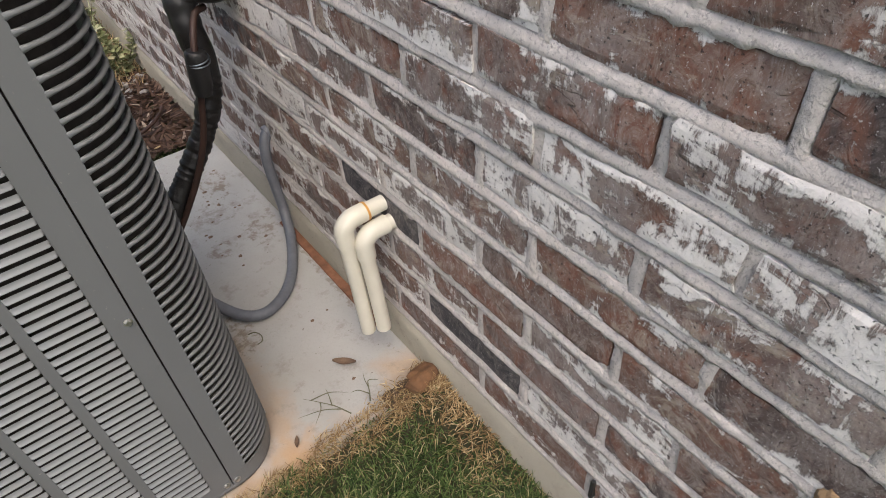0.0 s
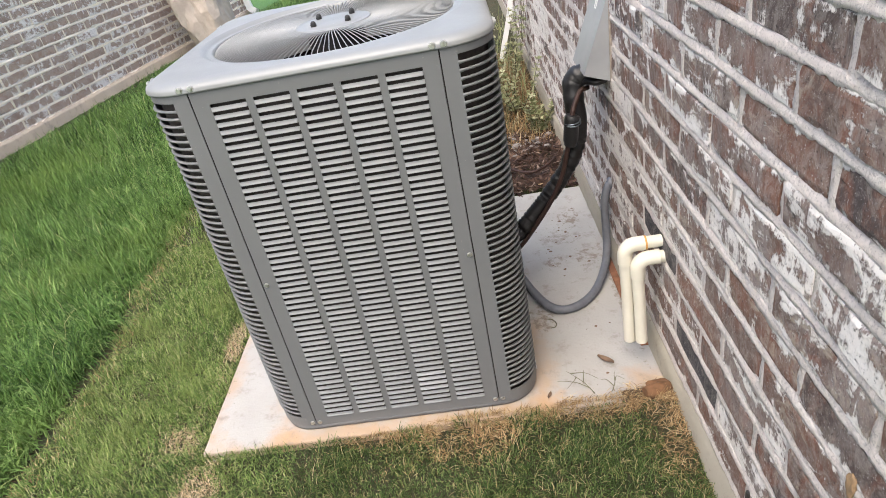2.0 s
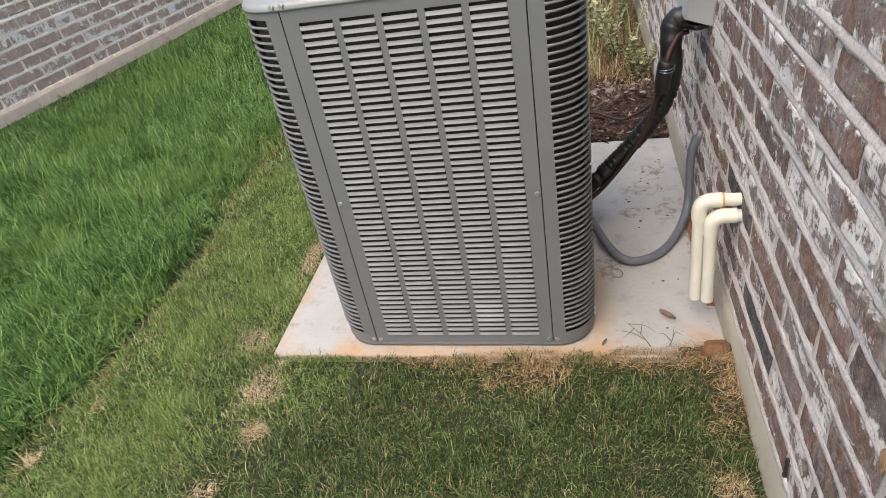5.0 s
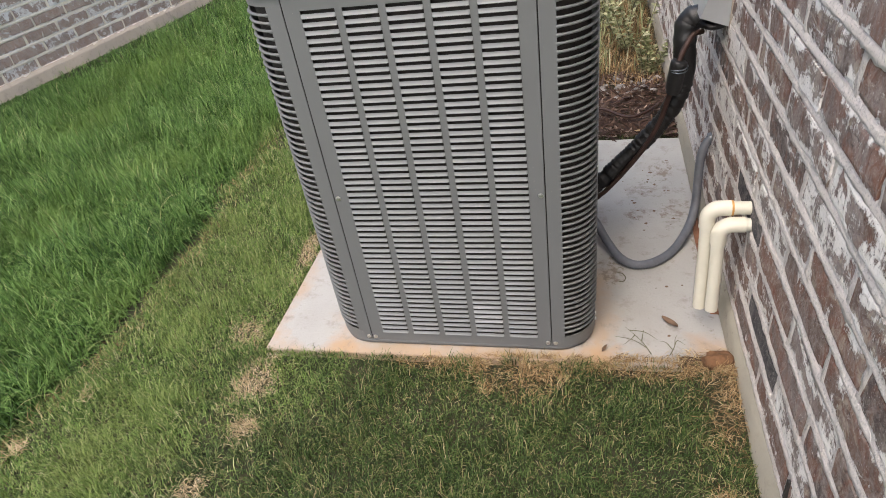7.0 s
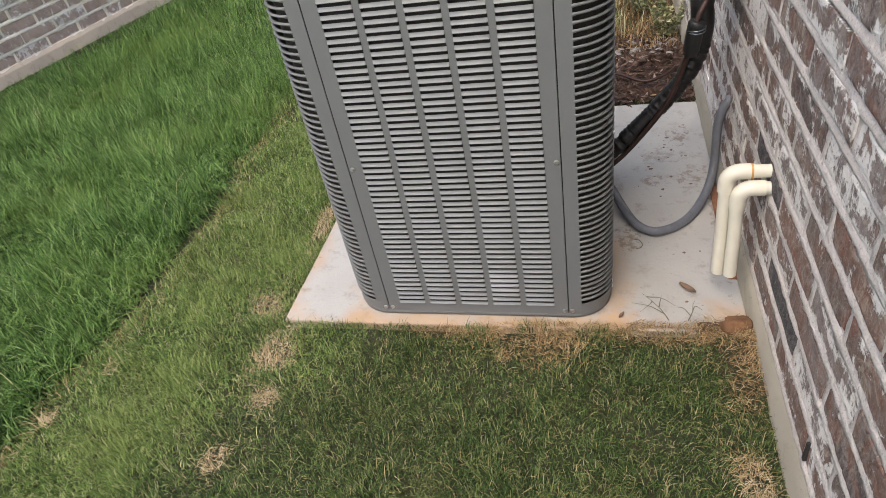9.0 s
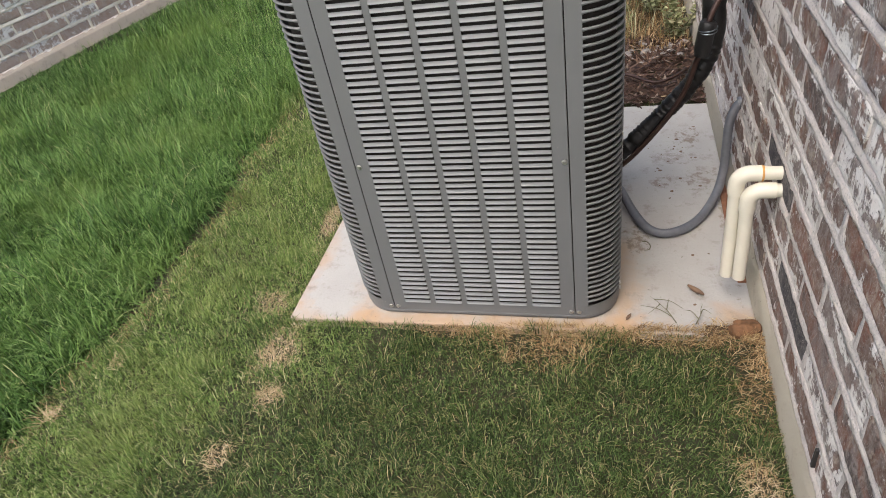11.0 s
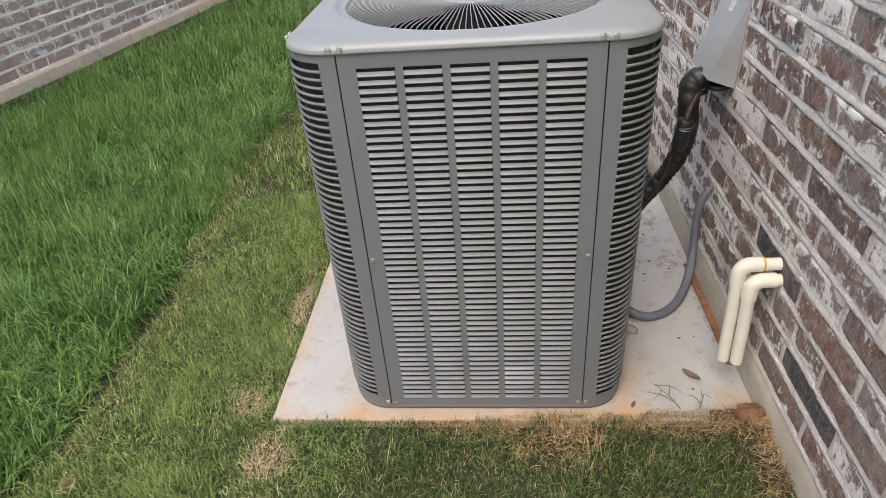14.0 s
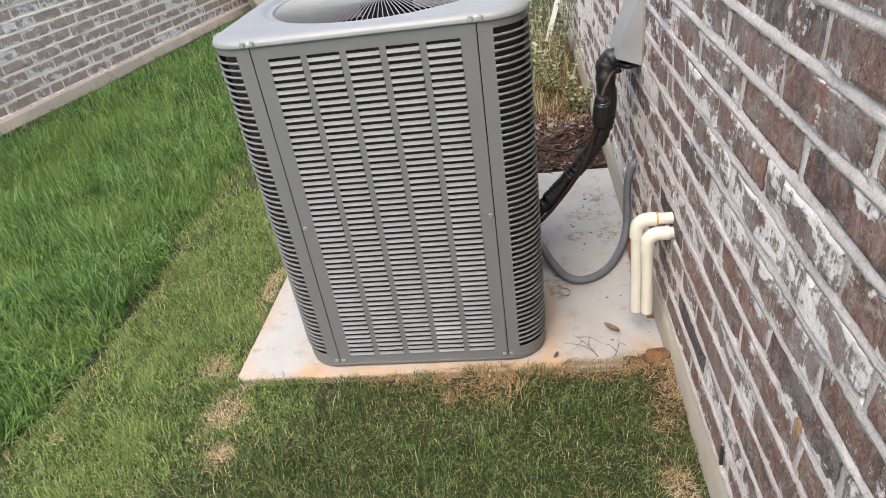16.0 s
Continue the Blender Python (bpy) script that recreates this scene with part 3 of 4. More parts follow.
def slat_mesh():
    """One pressed louvre, flush with the sheet at its top and flaring out to a rolled lip; along x, middle at 0."""
    profile = [(0.0000, 0.0000), (-0.0003, -0.0016), (-0.0007, -0.0032), (-0.0014, -0.0047), (-0.0023, -0.0060), (-0.0032, -0.0069), (-0.0038, -0.0076), (-0.0039, -0.0083), (-0.0033, -0.0086), (-0.0020, -0.0077), (-0.0006, -0.0060), (0.0008, -0.0018)]
    verts, faces = [], []
    w = len(profile)
    for x, k in ((-0.5, 0.35), (-0.465, 1.0), (0.465, 1.0), (0.5, 0.35)):
        for y, z in profile:
            verts.append((x * COLUMN, y if y > 0 else y * k, z))
    for i in range(3):
        for k in range(w - 1):
            faces.append((i * w + k, i * w + k + 1, (i + 1) * w + k + 1, (i + 1) * w + k))
    faces += [tuple(range(w - 1, -1, -1)), tuple(3 * w + k for k in range(w))]
    return verts, faces


def screw(parent, m):
    bm = bmesh.new()
    bmesh.ops.create_cone(bm, segments=6, radius1=0.0050, radius2=0.0044, depth=0.0055, cap_ends=True)
    bmesh.ops.create_cone(bm, segments=14, radius1=0.0066, radius2=0.0062, depth=0.0016, cap_ends=True, matrix=Matrix.Translation((0, 0, -0.0016)))
    ob = part("screw", bm, ZINC, parent)
    ob.matrix_local = m
    return ob


def side_sheet():
    """The flat sheet of one side with its five rows of openings, in the plane y = -HALF."""
    bm = bmesh.new()
    y0, y1 = -HALF, -HALF + 0.0025
    edge = 2.5 * COLUMN + 2 * BAR
    lo, hi = ROWS_Z0 - 0.001, ROWS_Z1 - 0.0015
    s = SEAM - 0.0013
    add_box(bm, -s, s, y0, y1, 0.018, lo)
    add_box(bm, -s, s, y0, y1, hi, TOP)
    add_box(bm, -s, -edge, y0, y1, lo, hi)
    add_box(bm, edge, s, y0, y1, lo, hi)
    for c in range(4):
        x = -edge + (c + 1) * COLUMN + c * BAR
        add_box(bm, x, x + BAR, y0, y1, lo, hi)
    # folded flanges along the seams
    add_box(bm, -s, -s + 0.0012, y1, y1 + 0.012, 0.018, TOP)
    add_box(bm, s - 0.0012, s, y1, y1 + 0.012, 0.018, TOP)
    return bm


def corner_outline(inset=0.0, flat=0.0, per=14):
    """The bend of one corner, from the front's seam to the right side's, seen from above."""
    r = BEND - inset
    c = HALF - BEND
    pts = [(SEAM + 0.0013 + flat, -HALF + inset)]
    pts += [(c + r * math.sin(math.pi / 2 * i / per), -c - r * math.cos(math.pi / 2 * i / per)) for i in range(per + 1)]
    pts.append((HALF - inset, -SEAM - 0.0013 - flat))
    return pts


def strip(bm, outline, z0, z1, thick):
    """A sheet bent along an outline, of that thickness inwards."""
    inner = []
    for i, (x, y) in enumerate(outline):
        a, b = outline[max(i - 1, 0)], outline[min(i + 1, len(outline) - 1)]
        t = Vector((b[0] - a[0], b[1] - a[1])).normalized()
        inner.append((x - t.y * thick, y + t.x * thick))
    rows = [[bm.verts.new((x, y, z)) for x, y in line] for line, z in ((outline, z0), (outline, z1), (inner, z1), (inner, z0))]
    for r in range(4):
        a, b = rows[r], rows[(r + 1) % 4]
        for i in range(len(outline) - 1):
            bm.faces.new((a[i], a[i + 1], b[i + 1], b[i]))
    bm.faces.new([rows[r][0] for r in (3, 2, 1, 0)])
    bm.faces.new([rows[r][-1] for r in range(4)])


SLOT_Z0, SLOT_Z1, SLOTS, SLOT_IN = 0.052, 0.936, 55, 0.034


def corner_sheet():
    bm = bmesh.new()
    full = corner_outline()
    strip(bm, full, 0.018, SLOT_Z0, 0.002)
    strip(bm, full, SLOT_Z1, TOP, 0.002)
    a, b = full[0], (SEAM + SLOT_IN, -HALF)
    strip(bm, [a, (SEAM + 0.010, -HALF), b], SLOT_Z0, SLOT_Z1, 0.002)
    strip(bm, [(HALF, -SEAM - SLOT_IN), (HALF, -SEAM - 0.010), (HALF, -SEAM - 0.0013)], SLOT_Z0, SLOT_Z1, 0.002)
    return bm


def slot_bar():
    """One of the curved bars between the corner's slots: a bead pressed outwards, thicker towards its ends."""
    line = [p for p in corner_outline(0.0) if p[0] > SEAM + SLOT_IN and p[1] < -SEAM - SLOT_IN]
    line = [(SEAM + SLOT_IN - 0.001, -HALF)] + line + [(HALF, -SEAM - SLOT_IN + 0.001)]
    n = len(line)
    profile = [(0.0000, 0.0029), (0.0028, 0.0021), (0.0042, 0.0), (0.0030, -0.0020), (0.0, -0.0029), (-0.003, -0.0023), (-0.003, 0.0020)]
    verts, faces = [], []
    w = len(profile)
    for i, (x, y) in enumerate(line):
        a, b = line[max(i - 1, 0)], line[min(i + 1, n - 1)]
        t = Vector((b[0] - a[0], b[1] - a[1])).normalized()
        fade = 0.25 if i in (0, n - 1) else 1.0
        fat = 1.45 if i in (0, n - 1) else 1.0
        for o, z in profile:
            k = o * fade
            verts.append((x + t.y * k, y - t.x * k, z * fat))
    for i in range(n - 1):
        for k in range(w):
            j = (k + 1) % w
            faces.append((i * w + k, (i + 1) * w + k, (i + 1) * w + j, i * w + j))
    faces += [tuple(range(w)), tuple(reversed([(n - 1) * w + k for k in range(w)]))]
    return verts, faces


def condenser():
    unit = thing("air_conditioner", (CX, CY, 0), "grey louvred air conditioner condenser standing on a concrete pad", "air conditioner")
    loft("base_pan", [square_loop(HALF - 0.012, BEND - 0.01, 0.001), square_loop(HALF - 0.002, BEND, 0.004), square_loop(HALF - 0.002, BEND, 0.017), square_loop(HALF - 0.02, BEND - 0.01, 0.0175)], GREY, unit, close_first=True, close_last=True)
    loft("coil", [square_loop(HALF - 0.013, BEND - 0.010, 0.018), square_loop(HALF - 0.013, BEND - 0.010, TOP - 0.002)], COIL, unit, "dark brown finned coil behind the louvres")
    slat_v, slat_f = slat_mesh()
    bar_v, bar_f = slot_bar()
    pitch = (ROWS_Z1 - ROWS_Z0) / ROWS
    rise = (SLOT_Z1 - SLOT_Z0) / SLOTS
    edge = 2.5 * COLUMN + 2 * BAR
    first_slat = first_bar = pale = None
    for side in range(4):
        turn = Matrix.Rotation(math.pi / 2 * side, 4, "Z")
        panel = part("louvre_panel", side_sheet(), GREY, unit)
        panel.matrix_local = turn
        rest_v, rest_f = [], []
        for c in range(5):
            for r in range(ROWS):
                at = Matrix.Translation((-edge + COLUMN / 2 + c * (COLUMN + BAR), -HALF, ROWS_Z0 + (r + 0.5) * pitch))
                if side:
                    base = len(rest_v)
                    rest_v += [at @ Vector(v) for v in slat_v]
                    rest_f += [tuple(base + i for i in f) for f in slat_f]
                    continue
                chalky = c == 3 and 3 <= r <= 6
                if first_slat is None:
                    first_slat = mesh_object("slat", slat_v, slat_f, LIT_SLAT, panel, smooth=True)
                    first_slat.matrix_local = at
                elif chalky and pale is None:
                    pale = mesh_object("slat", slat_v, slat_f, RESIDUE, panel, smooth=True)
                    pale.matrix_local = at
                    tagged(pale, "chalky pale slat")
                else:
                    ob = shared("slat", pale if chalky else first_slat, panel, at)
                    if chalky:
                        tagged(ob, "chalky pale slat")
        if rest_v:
            tagged(mesh_object("slats", rest_v, rest_f, LIT_SLAT, panel), kind="stuff")
        for x in (-SEAM + 0.010, SEAM - 0.010):
            for z in (0.030, 0.488):
                screw(panel, Matrix.Translation((x, -HALF - 0.0012, z)) @ Matrix.Rotation(math.pi / 2, 4, "X"))
        corner = part("corner_panel", corner_sheet(), GREY, unit, smooth=False)
        corner.matrix_local = turn
        rest_v, rest_f = [], []
        for r in range(1, SLOTS):
            at = Matrix.Translation((0, 0, SLOT_Z0 + r * rise))
            if side in (0, 3):
                if first_bar is None:
                    first_bar = mesh_object("bar", bar_v, bar_f, GREY, corner, smooth=True)
                    first_bar.matrix_local = at
                else:
                    shared("bar", first_bar, corner, at)
            else:
                base = len(rest_v)
                rest_v += [at @ Vector(v) for v in bar_v]
                rest_f += [tuple(base + i for i in f) for f in bar_f]
        if rest_v:
            tagged(mesh_object("bars", rest_v, rest_f, GREY, corner, smooth=True), kind="stuff")
        screw(corner, Matrix.Translation((SEAM + 0.010, -HALF - 0.0012, 0.030)) @ Matrix.Rotation(math.pi / 2, 4, "X"))
        screw(corner, Matrix.Translation((HALF + 0.0012, -SEAM - 0.010, 0.030)) @ Matrix.Rotation(math.pi / 2, 4, "Y"))

    # the pressed top with its round opening
    h, b = HALF + 0.004, BEND + 0.004
    loops = [square_loop(h - 0.006, b - 0.006, TOP + 0.0005), square_loop(h, b, TOP + 0.0012), square_loop(h + 0.001, b, TOP + 0.004), square_loop(h, b, TOP + 0.0065)]
    for i in range(8):
        a = math.pi / 2 * i / 7
        loops.append(square_loop(h - 0.030 * (1 - math.cos(a)), b - 0.012 * (1 - math.cos(a)), TOP + 0.0075 + 0.0135 * math.sin(a)))
    loops += [round_loop(0.322, TOP + 0.0225), round_loop(0.314, TOP + 0.022), round_loop(0.308, TOP + 0.016), round_loop(0.302, TOP + 0.013), round_loop(0.295, TOP + 0.015), round_loop(0.290, TOP + 0.013), round_loop(0.288, TOP + 0.000), round_loop(0.288, TOP - 0.09)]
    cover = loft("top_cover", loops, GREY_SKYLIT, unit, "grey pressed steel top with a rolled edge")
    for side in range(4):
        for x in (-SEAM - 0.011, -SEAM + 0.011, SEAM - 0.011, SEAM + 0.011):
            screw(cover, Matrix.Rotation(math.pi / 2 * side, 4, "Z") @ Matrix.Translation((x, -h - 0.0018, TOP + 0.0098)) @ Matrix.Rotation(math.pi / 2, 4, "X"))
    # the guard: a hub plate, radial wires that turn down at the rim
    hub_z = TOP + 0.022
    guard = loft("fan_guard", [round_loop(0.092, hub_z - 0.008), round_loop(0.092, hub_z - 0.003), round_loop(0.086, hub_z - 0.001), round_loop(0.078, hub_z - 0.0025), round_loop(0.074, hub_z), round_loop(0.02, hub_z + 0.0015), round_loop(0.001, hub_z + 0.0015)], GREY_SKYLIT, unit, "radial wire fan guard with a flat hub plate", close_first=True)
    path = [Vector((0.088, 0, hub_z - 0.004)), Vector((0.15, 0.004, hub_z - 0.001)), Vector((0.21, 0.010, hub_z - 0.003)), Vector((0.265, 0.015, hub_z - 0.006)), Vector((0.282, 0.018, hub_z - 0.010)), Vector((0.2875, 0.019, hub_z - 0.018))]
    wire = tube("wire", smooth_path(path, 3), 0.0012, GREY_SKYLIT, guard, sides=5)
    for i in range(1, 140):
        shared("wire", wire, guard, Matrix.Rotation(2 * math.pi * i / 140, 4, "Z"))
    for x, y in ((-0.041, -0.041), (0.041, -0.041), (0.041, 0.041), (-0.041, 0.041)):
        bm = bmesh.new()
        bmesh.ops.create_cone(bm, segments=6, radius1=0.0075, radius2=0.0075, depth=0.006, cap_ends=True, matrix=Matrix.Translation((x, y, hub_z + 0.0035)))
        bmesh.ops.create_uvsphere(bm, u_segments=10, v_segments=6, radius=0.0066, matrix=Matrix.Translation((x, y, hub_z + 0.0070)))
        part("nut", bm, RUBBER, guard, "black domed nut")
    # fan and motor under the guard
    bm = bmesh.new()
    bmesh.ops.create_cone(bm, segments=24, radius1=0.07, radius2=0.07, depth=0.11, cap_ends=True, matrix=Matrix.Translation((0, 0, hub_z - 0.066)))
    part("motor", bm, DARK, unit)
    for k in range(3):
        blade_v, blade_f = [], []
        for i in range(7):
            r = 0.06 + 0.195 * i / 6
            half = 0.35 + 0.18 * i / 6
            for j in range(7):
                a = half * (j / 3 - 1)
                for dz in (0.0, -0.002):
                    blade_v.append((r * math.cos(a), r * math.sin(a), 0.85 + 0.05 * a + dz))
        for i in range(6):
            for j in range(6):
                p = [(i * 7 + j) * 2, (i * 7 + j + 1) * 2, ((i + 1) * 7 + j + 1) * 2, ((i + 1) * 7 + j) * 2]
                blade_f += [tuple(reversed(p)), tuple(q + 1 for q in p)]
        ob = mesh_object("fan_blade", blade_v, blade_f, DARK, unit, smooth=True)
        ob.matrix_local = Matrix.Rotation(2 * math.pi * k / 3 + 0.4, 4, "Z")
    # near-black disc added across the shaft for the shaded inside of the unit
    loft("shaft_shade", [round_loop(0.288, 0.80), round_loop(0.02, 0.80)], DARK, unit, close_last=True)


condenser()


# ---------------------------------------------------------------- pipes and lines
def elbow_pipe(name, label, y, z, reach, foot, r=0.0152):
    """Plastic pipe out of the wall, an elbow with wider sockets, and a leg that hangs down."""
    pipe = thing(name, (0, y, z), label, "pipe", "drain pipes by the pad")
    rs = r * 1.2
    run = tube("stub", [Vector((0.03, 0, 0)), Vector((-0.3 * reach, 0, 0)), Vector((-reach + 0.05, 0, 0))], r, PVC, pipe, 20)
    bend, lean = 0.026, 0.006
    path = [Vector((-reach + 0.052, 0, 0)), Vector((-reach + bend, 0, 0))]
    path += [Vector((-reach + bend - bend * math.sin(a), 0, -bend + bend * math.cos(a))) for a in [math.pi / 2 * i / 8 for i in range(1, 9)]]
    path += [Vector((-reach, -0.001, -0.052))]
    bore = tube("elbow", path, rs, PVC, pipe, 20)
    tube("leg", [Vector((-reach, 0, -0.045)), Vector((-reach + lean * 0.5, -0.004, -0.5 * (z - foot))), Vector((-reach + lean, -0.008, foot - z))], r, PVC, pipe, 20, closed=False)
    # dark plug standing in for the shade inside the open leg
    tube("leg_shade", [Vector((-reach + lean, -0.008, foot - z + 0.05)), Vector((-reach + lean, -0.008, foot - z + 0.003))], r * 0.82, DARK, pipe, 16)
    return pipe


upper = elbow_pipe("drain_pipe", "cream plastic elbow pipe by the wall, upper of two", 0.102, 0.383, 0.087, 0.089)
glue = tube("glue_ring", [Vector((-0.036, 0, 0)), Vector((-0.0405, 0, 0))], 0.0187, GLUE, upper, 20)
tagged(glue, "amber ring of dried glue")
elbow_pipe("drain_pipe", "cream plastic elbow pipe by the wall, lower of two", 0.080, 0.352, 0.062, 0.099)

hose = thing("conduit", (0, 0.643, 0.287), "grey flexible conduit looping from wall over the pad to the condenser", "conduit")
loop = [(0.03, 0.640, 0.282), (-0.006, 0.636, 0.272), (-0.024, 0.622, 0.220), (-0.026, 0.610, 0.14), (-0.030, 0.585, 0.075), (-0.052, 0.525, 0.034), (-0.100, 0.435, 0.016), (-0.155, 0.375, 0.014), (-0.215, 0.352, 0.015), (-0.262, 0.378, 0.020), (-0.300, 0.440, 0.036), (-0.330, 0.500, 0.060), (-0.345, 0.52, 0.07)]
loop = [Vector(p) - Vector((0, 0.643, 0.287)) for p in loop]
fine = smooth_path(loop, 22)
tube("jacket", fine, lambda s: 0.0132 + 0.0004 * math.sin(s * 620), CONDUIT, hose, 14)
tube("wall_fitting", [Vector((0.02, -0.003, -0.004)), Vector((-0.004, -0.005, -0.011))], 0.019, CONDUIT, hose, 14)

lines = thing("line_set", (-0.1, 0.62, 0.5), "black taped insulated refrigerant line beside a bare copper pipe", "refrigerant line")
base = Vector((-0.1, 0.62, 0.5))
thick = [Vector(p) - base for p in ((-0.02, 0.655, 0.640), (-0.060, 0.655, 0.645), (-0.094, 0.654, 0.625), (-0.099, 0.640, 0.570), (-0.094, 0.630, 0.50), (-0.103, 0.626, 0.44), (-0.136, 0.624, 0.365), (-0.183, 0.622, 0.300), (-0.240, 0.615, 0.238), (-0.300, 0.600, 0.178), (-0.345, 0.592, 0.140))]
fine = smooth_path(thick, 16)
wrinkle = random.Random(4)
creases = [wrinkle.uniform(-1, 1) for _ in range(400)]
tube("insulation", fine, lambda s: 0.0335 - 0.0075 * min(1, s * 1.5) + 0.0026 * creases[int(s * 395)] * (s > 0.45) + 0.0012 * math.sin(s * 37 + 1), FOAM, lines, 14)
tube("tape_wrap", [v + Vector((0, 0, 0.001)) for v in fine[22:60]], lambda s: 0.0335 - 0.005 * s + 0.0012 * math.sin(s * 23), RUBBER, lines, 14)
thin = [Vector(p) - base for p in ((-0.055, 0.640, 0.606), (-0.082, 0.622, 0.604), (-0.102, 0.600, 0.580), (-0.117, 0.582, 0.548), (-0.124, 0.582, 0.50), (-0.136, 0.586, 0.443), (-0.160, 0.588, 0.353), (-0.208, 0.586, 0.260), (-0.290, 0.580, 0.152), (-0.345, 0.572, 0.100))]
tube("copper_pipe", smooth_path(thin, 12), 0.0075, COPPER, lines, 12)
bm = bmesh.new()
bmesh.ops.create_icosphere(bm, subdivisions=3, radius=1.0)
for v in bm.verts:
    v.co *= 1 + 0.12 * noise.noise(v.co * 2.2)
    v.co = Vector((v.co.x * 0.044 + 0.068, v.co.y * 0.052 + 0.018, v.co.z * 0.017 + 0.132))
part("foam_plug", bm, FOAM, lines, "black foam stuffed under the hood", smooth=True)
can = tube("filter_can", [Vector(p) - base for p in ((-0.116, 0.580, 0.550), (-0.117, 0.580, 0.546), (-0.118, 0.580, 0.538), (-0.119, 0.580, 0.535), (-0.126, 0.581, 0.472), (-0.127, 0.581, 0.464), (-0.128, 0.582, 0.458))], lambda s: 0.0225 if 0.1 < s < 0.7 else 0.019, RUBBER, lines, 18)
tagged(can, "glossy black sleeve around the copper pipe")
for k in range(2):
    ring = [Vector((-0.117 + 0.0235 * math.cos(a), 0.580 + 0.0235 * math.sin(a), 0.526 + 0.006 * k + 0.003 * math.sin(a + k))) - base for a in [2 * math.pi * i / 28 for i in range(29)]]
    tube("tie", ring, 0.0016, WIRE, lines, 6)


def line_cover():
    """Folded sheet-metal hood over the hole in the wall: sloping front, two triangular cheeks, open below."""
    y0, y1, zb, zt, out, top_out, kick = 0.578, 0.750, 0.634, 0.866, 0.076, 0.004, 0.028
    hood = thing("line_cover", (0, y0, zb), "grey sheet-metal hood sealed to the brick over the lines", "wall cover")
    w, hgt = y1 - y0, zt - zb
    bm = bmesh.new()
    a = [bm.verts.new(p) for p in ((-out, 0, kick), (-out, w, kick), (-top_out, w, hgt), (-top_out, 0, hgt))]
    bm.faces.new(a)
    c = [bm.verts.new(p) for p in ((0, 0, 0), (0, 0, hgt))]
    bm.faces.new((c[0], a[0], a[3], c[1]))
    e = [bm.verts.new(p) for p in ((0, w, 0), (0, w, hgt))]
    bm.faces.new((a[1], e[0], e[1], a[2]))
    bm.faces.new((a[3], a[2], e[1], c[1]))
    bmesh.ops.recalc_face_normals(bm, faces=bm.faces[:])
    part("hood", bm, GALV, hood)
    bm = bmesh.new()
    add_box(bm, -0.003, 0.004, -0.009, -0.001, -0.004, hgt + 0.012, bevel=0.003)
    add_box(bm, -0.006, 0.004, w + 0.001, w + 0.014, -0.004, hgt + 0.012, bevel=0.003)
    add_box(bm, -0.008, 0.004, -0.001, w + 0.001, hgt + 0.0005, hgt + 0.022, bevel=0.004)
    part("sealant", bm, SEALANT, hood, "tan bead of sealant")
    slope = Matrix.Translation((-out + (out - top_out) * 0.88 - 0.002, w * 0.5, hgt * 0.88)) @ Matrix.Rotation(math.atan2(out - top_out, hgt), 4, "Y")
    bm = bmesh.new()
    for size in ((-0.001, 0.001, -0.009, -0.007, -0.016, 0.016), (-0.001, 0.001, 0.007, 0.009, -0.016, 0.016), (-0.001, 0.001, -0.007, 0.007, 0.014, 0.016), (-0.001, 0.001, -0.007, 0.007, -0.016, -0.014)):
        add_box(bm, *size, m=slope)
    part("label_frame", bm, WHITE, hood, "small white rectangle outline")


line_cover()


# ---------------------------------------------------------------- beyond: boulder, downspouts, bed
def boulder():
    bm = bmesh.new()
    bmesh.ops.create_icosphere(bm, subdivisions=4, radius=1.0)
    for v in bm.verts:
        p = v.co.copy()
        k = 1 + 0.22 * noise.noise(p * 1.3) + 0.10 * noise.noise(p * 3.1) + 0.04 * noise.noise(p * 8)
        p = Vector((max(-0.8, min(0.85, p.x)), max(-0.8, min(0.8, p.y)), max(-0.85, p.z))) * k
        v.co = Vector((p.x * 0.27 - 0.05 * p.z, p.y * 0.36, p.z * 0.55 + 0.34))
    ob = part("boulder", bm, STONE, None)
    ob.location = (-3.02, 5.75, -0.05)
    tagged(ob, "large pale tan landscaping boulder standing on the grass", "boulder")


boulder()


def downspout(label, points, width):
    spout = tube("downspout", smooth_path(points, 4), width, WHITE, None, 4)
    spout.data.polygons.foreach_set("use_smooth", [False] * len(spout.data.polygons))
    tagged(spout, label, "downspout")


end = Vector((LEFT_AT[0] + d.x * 4.75, LEFT_AT[1] + d.y * 4.75, 0))
downspout("white metal downspout on the corner of the brick house", [end + Vector((0.06, 0, 2.7)), end + Vector((0.06, 0, 1.0)), end + Vector((0.06, 0, 0.16)), end + Vector((0.16, -0.04, 0.03))], 0.05)
downspout("white metal downspout kicked out from the brick wall", [Vector((-0.04, 3.25, 2.7)), Vector((-0.04, 3.22, 0.9)), Vector((-0.05, 3.16, 0.44)), Vector((-0.16, 3.12, 0.04))], 0.022)


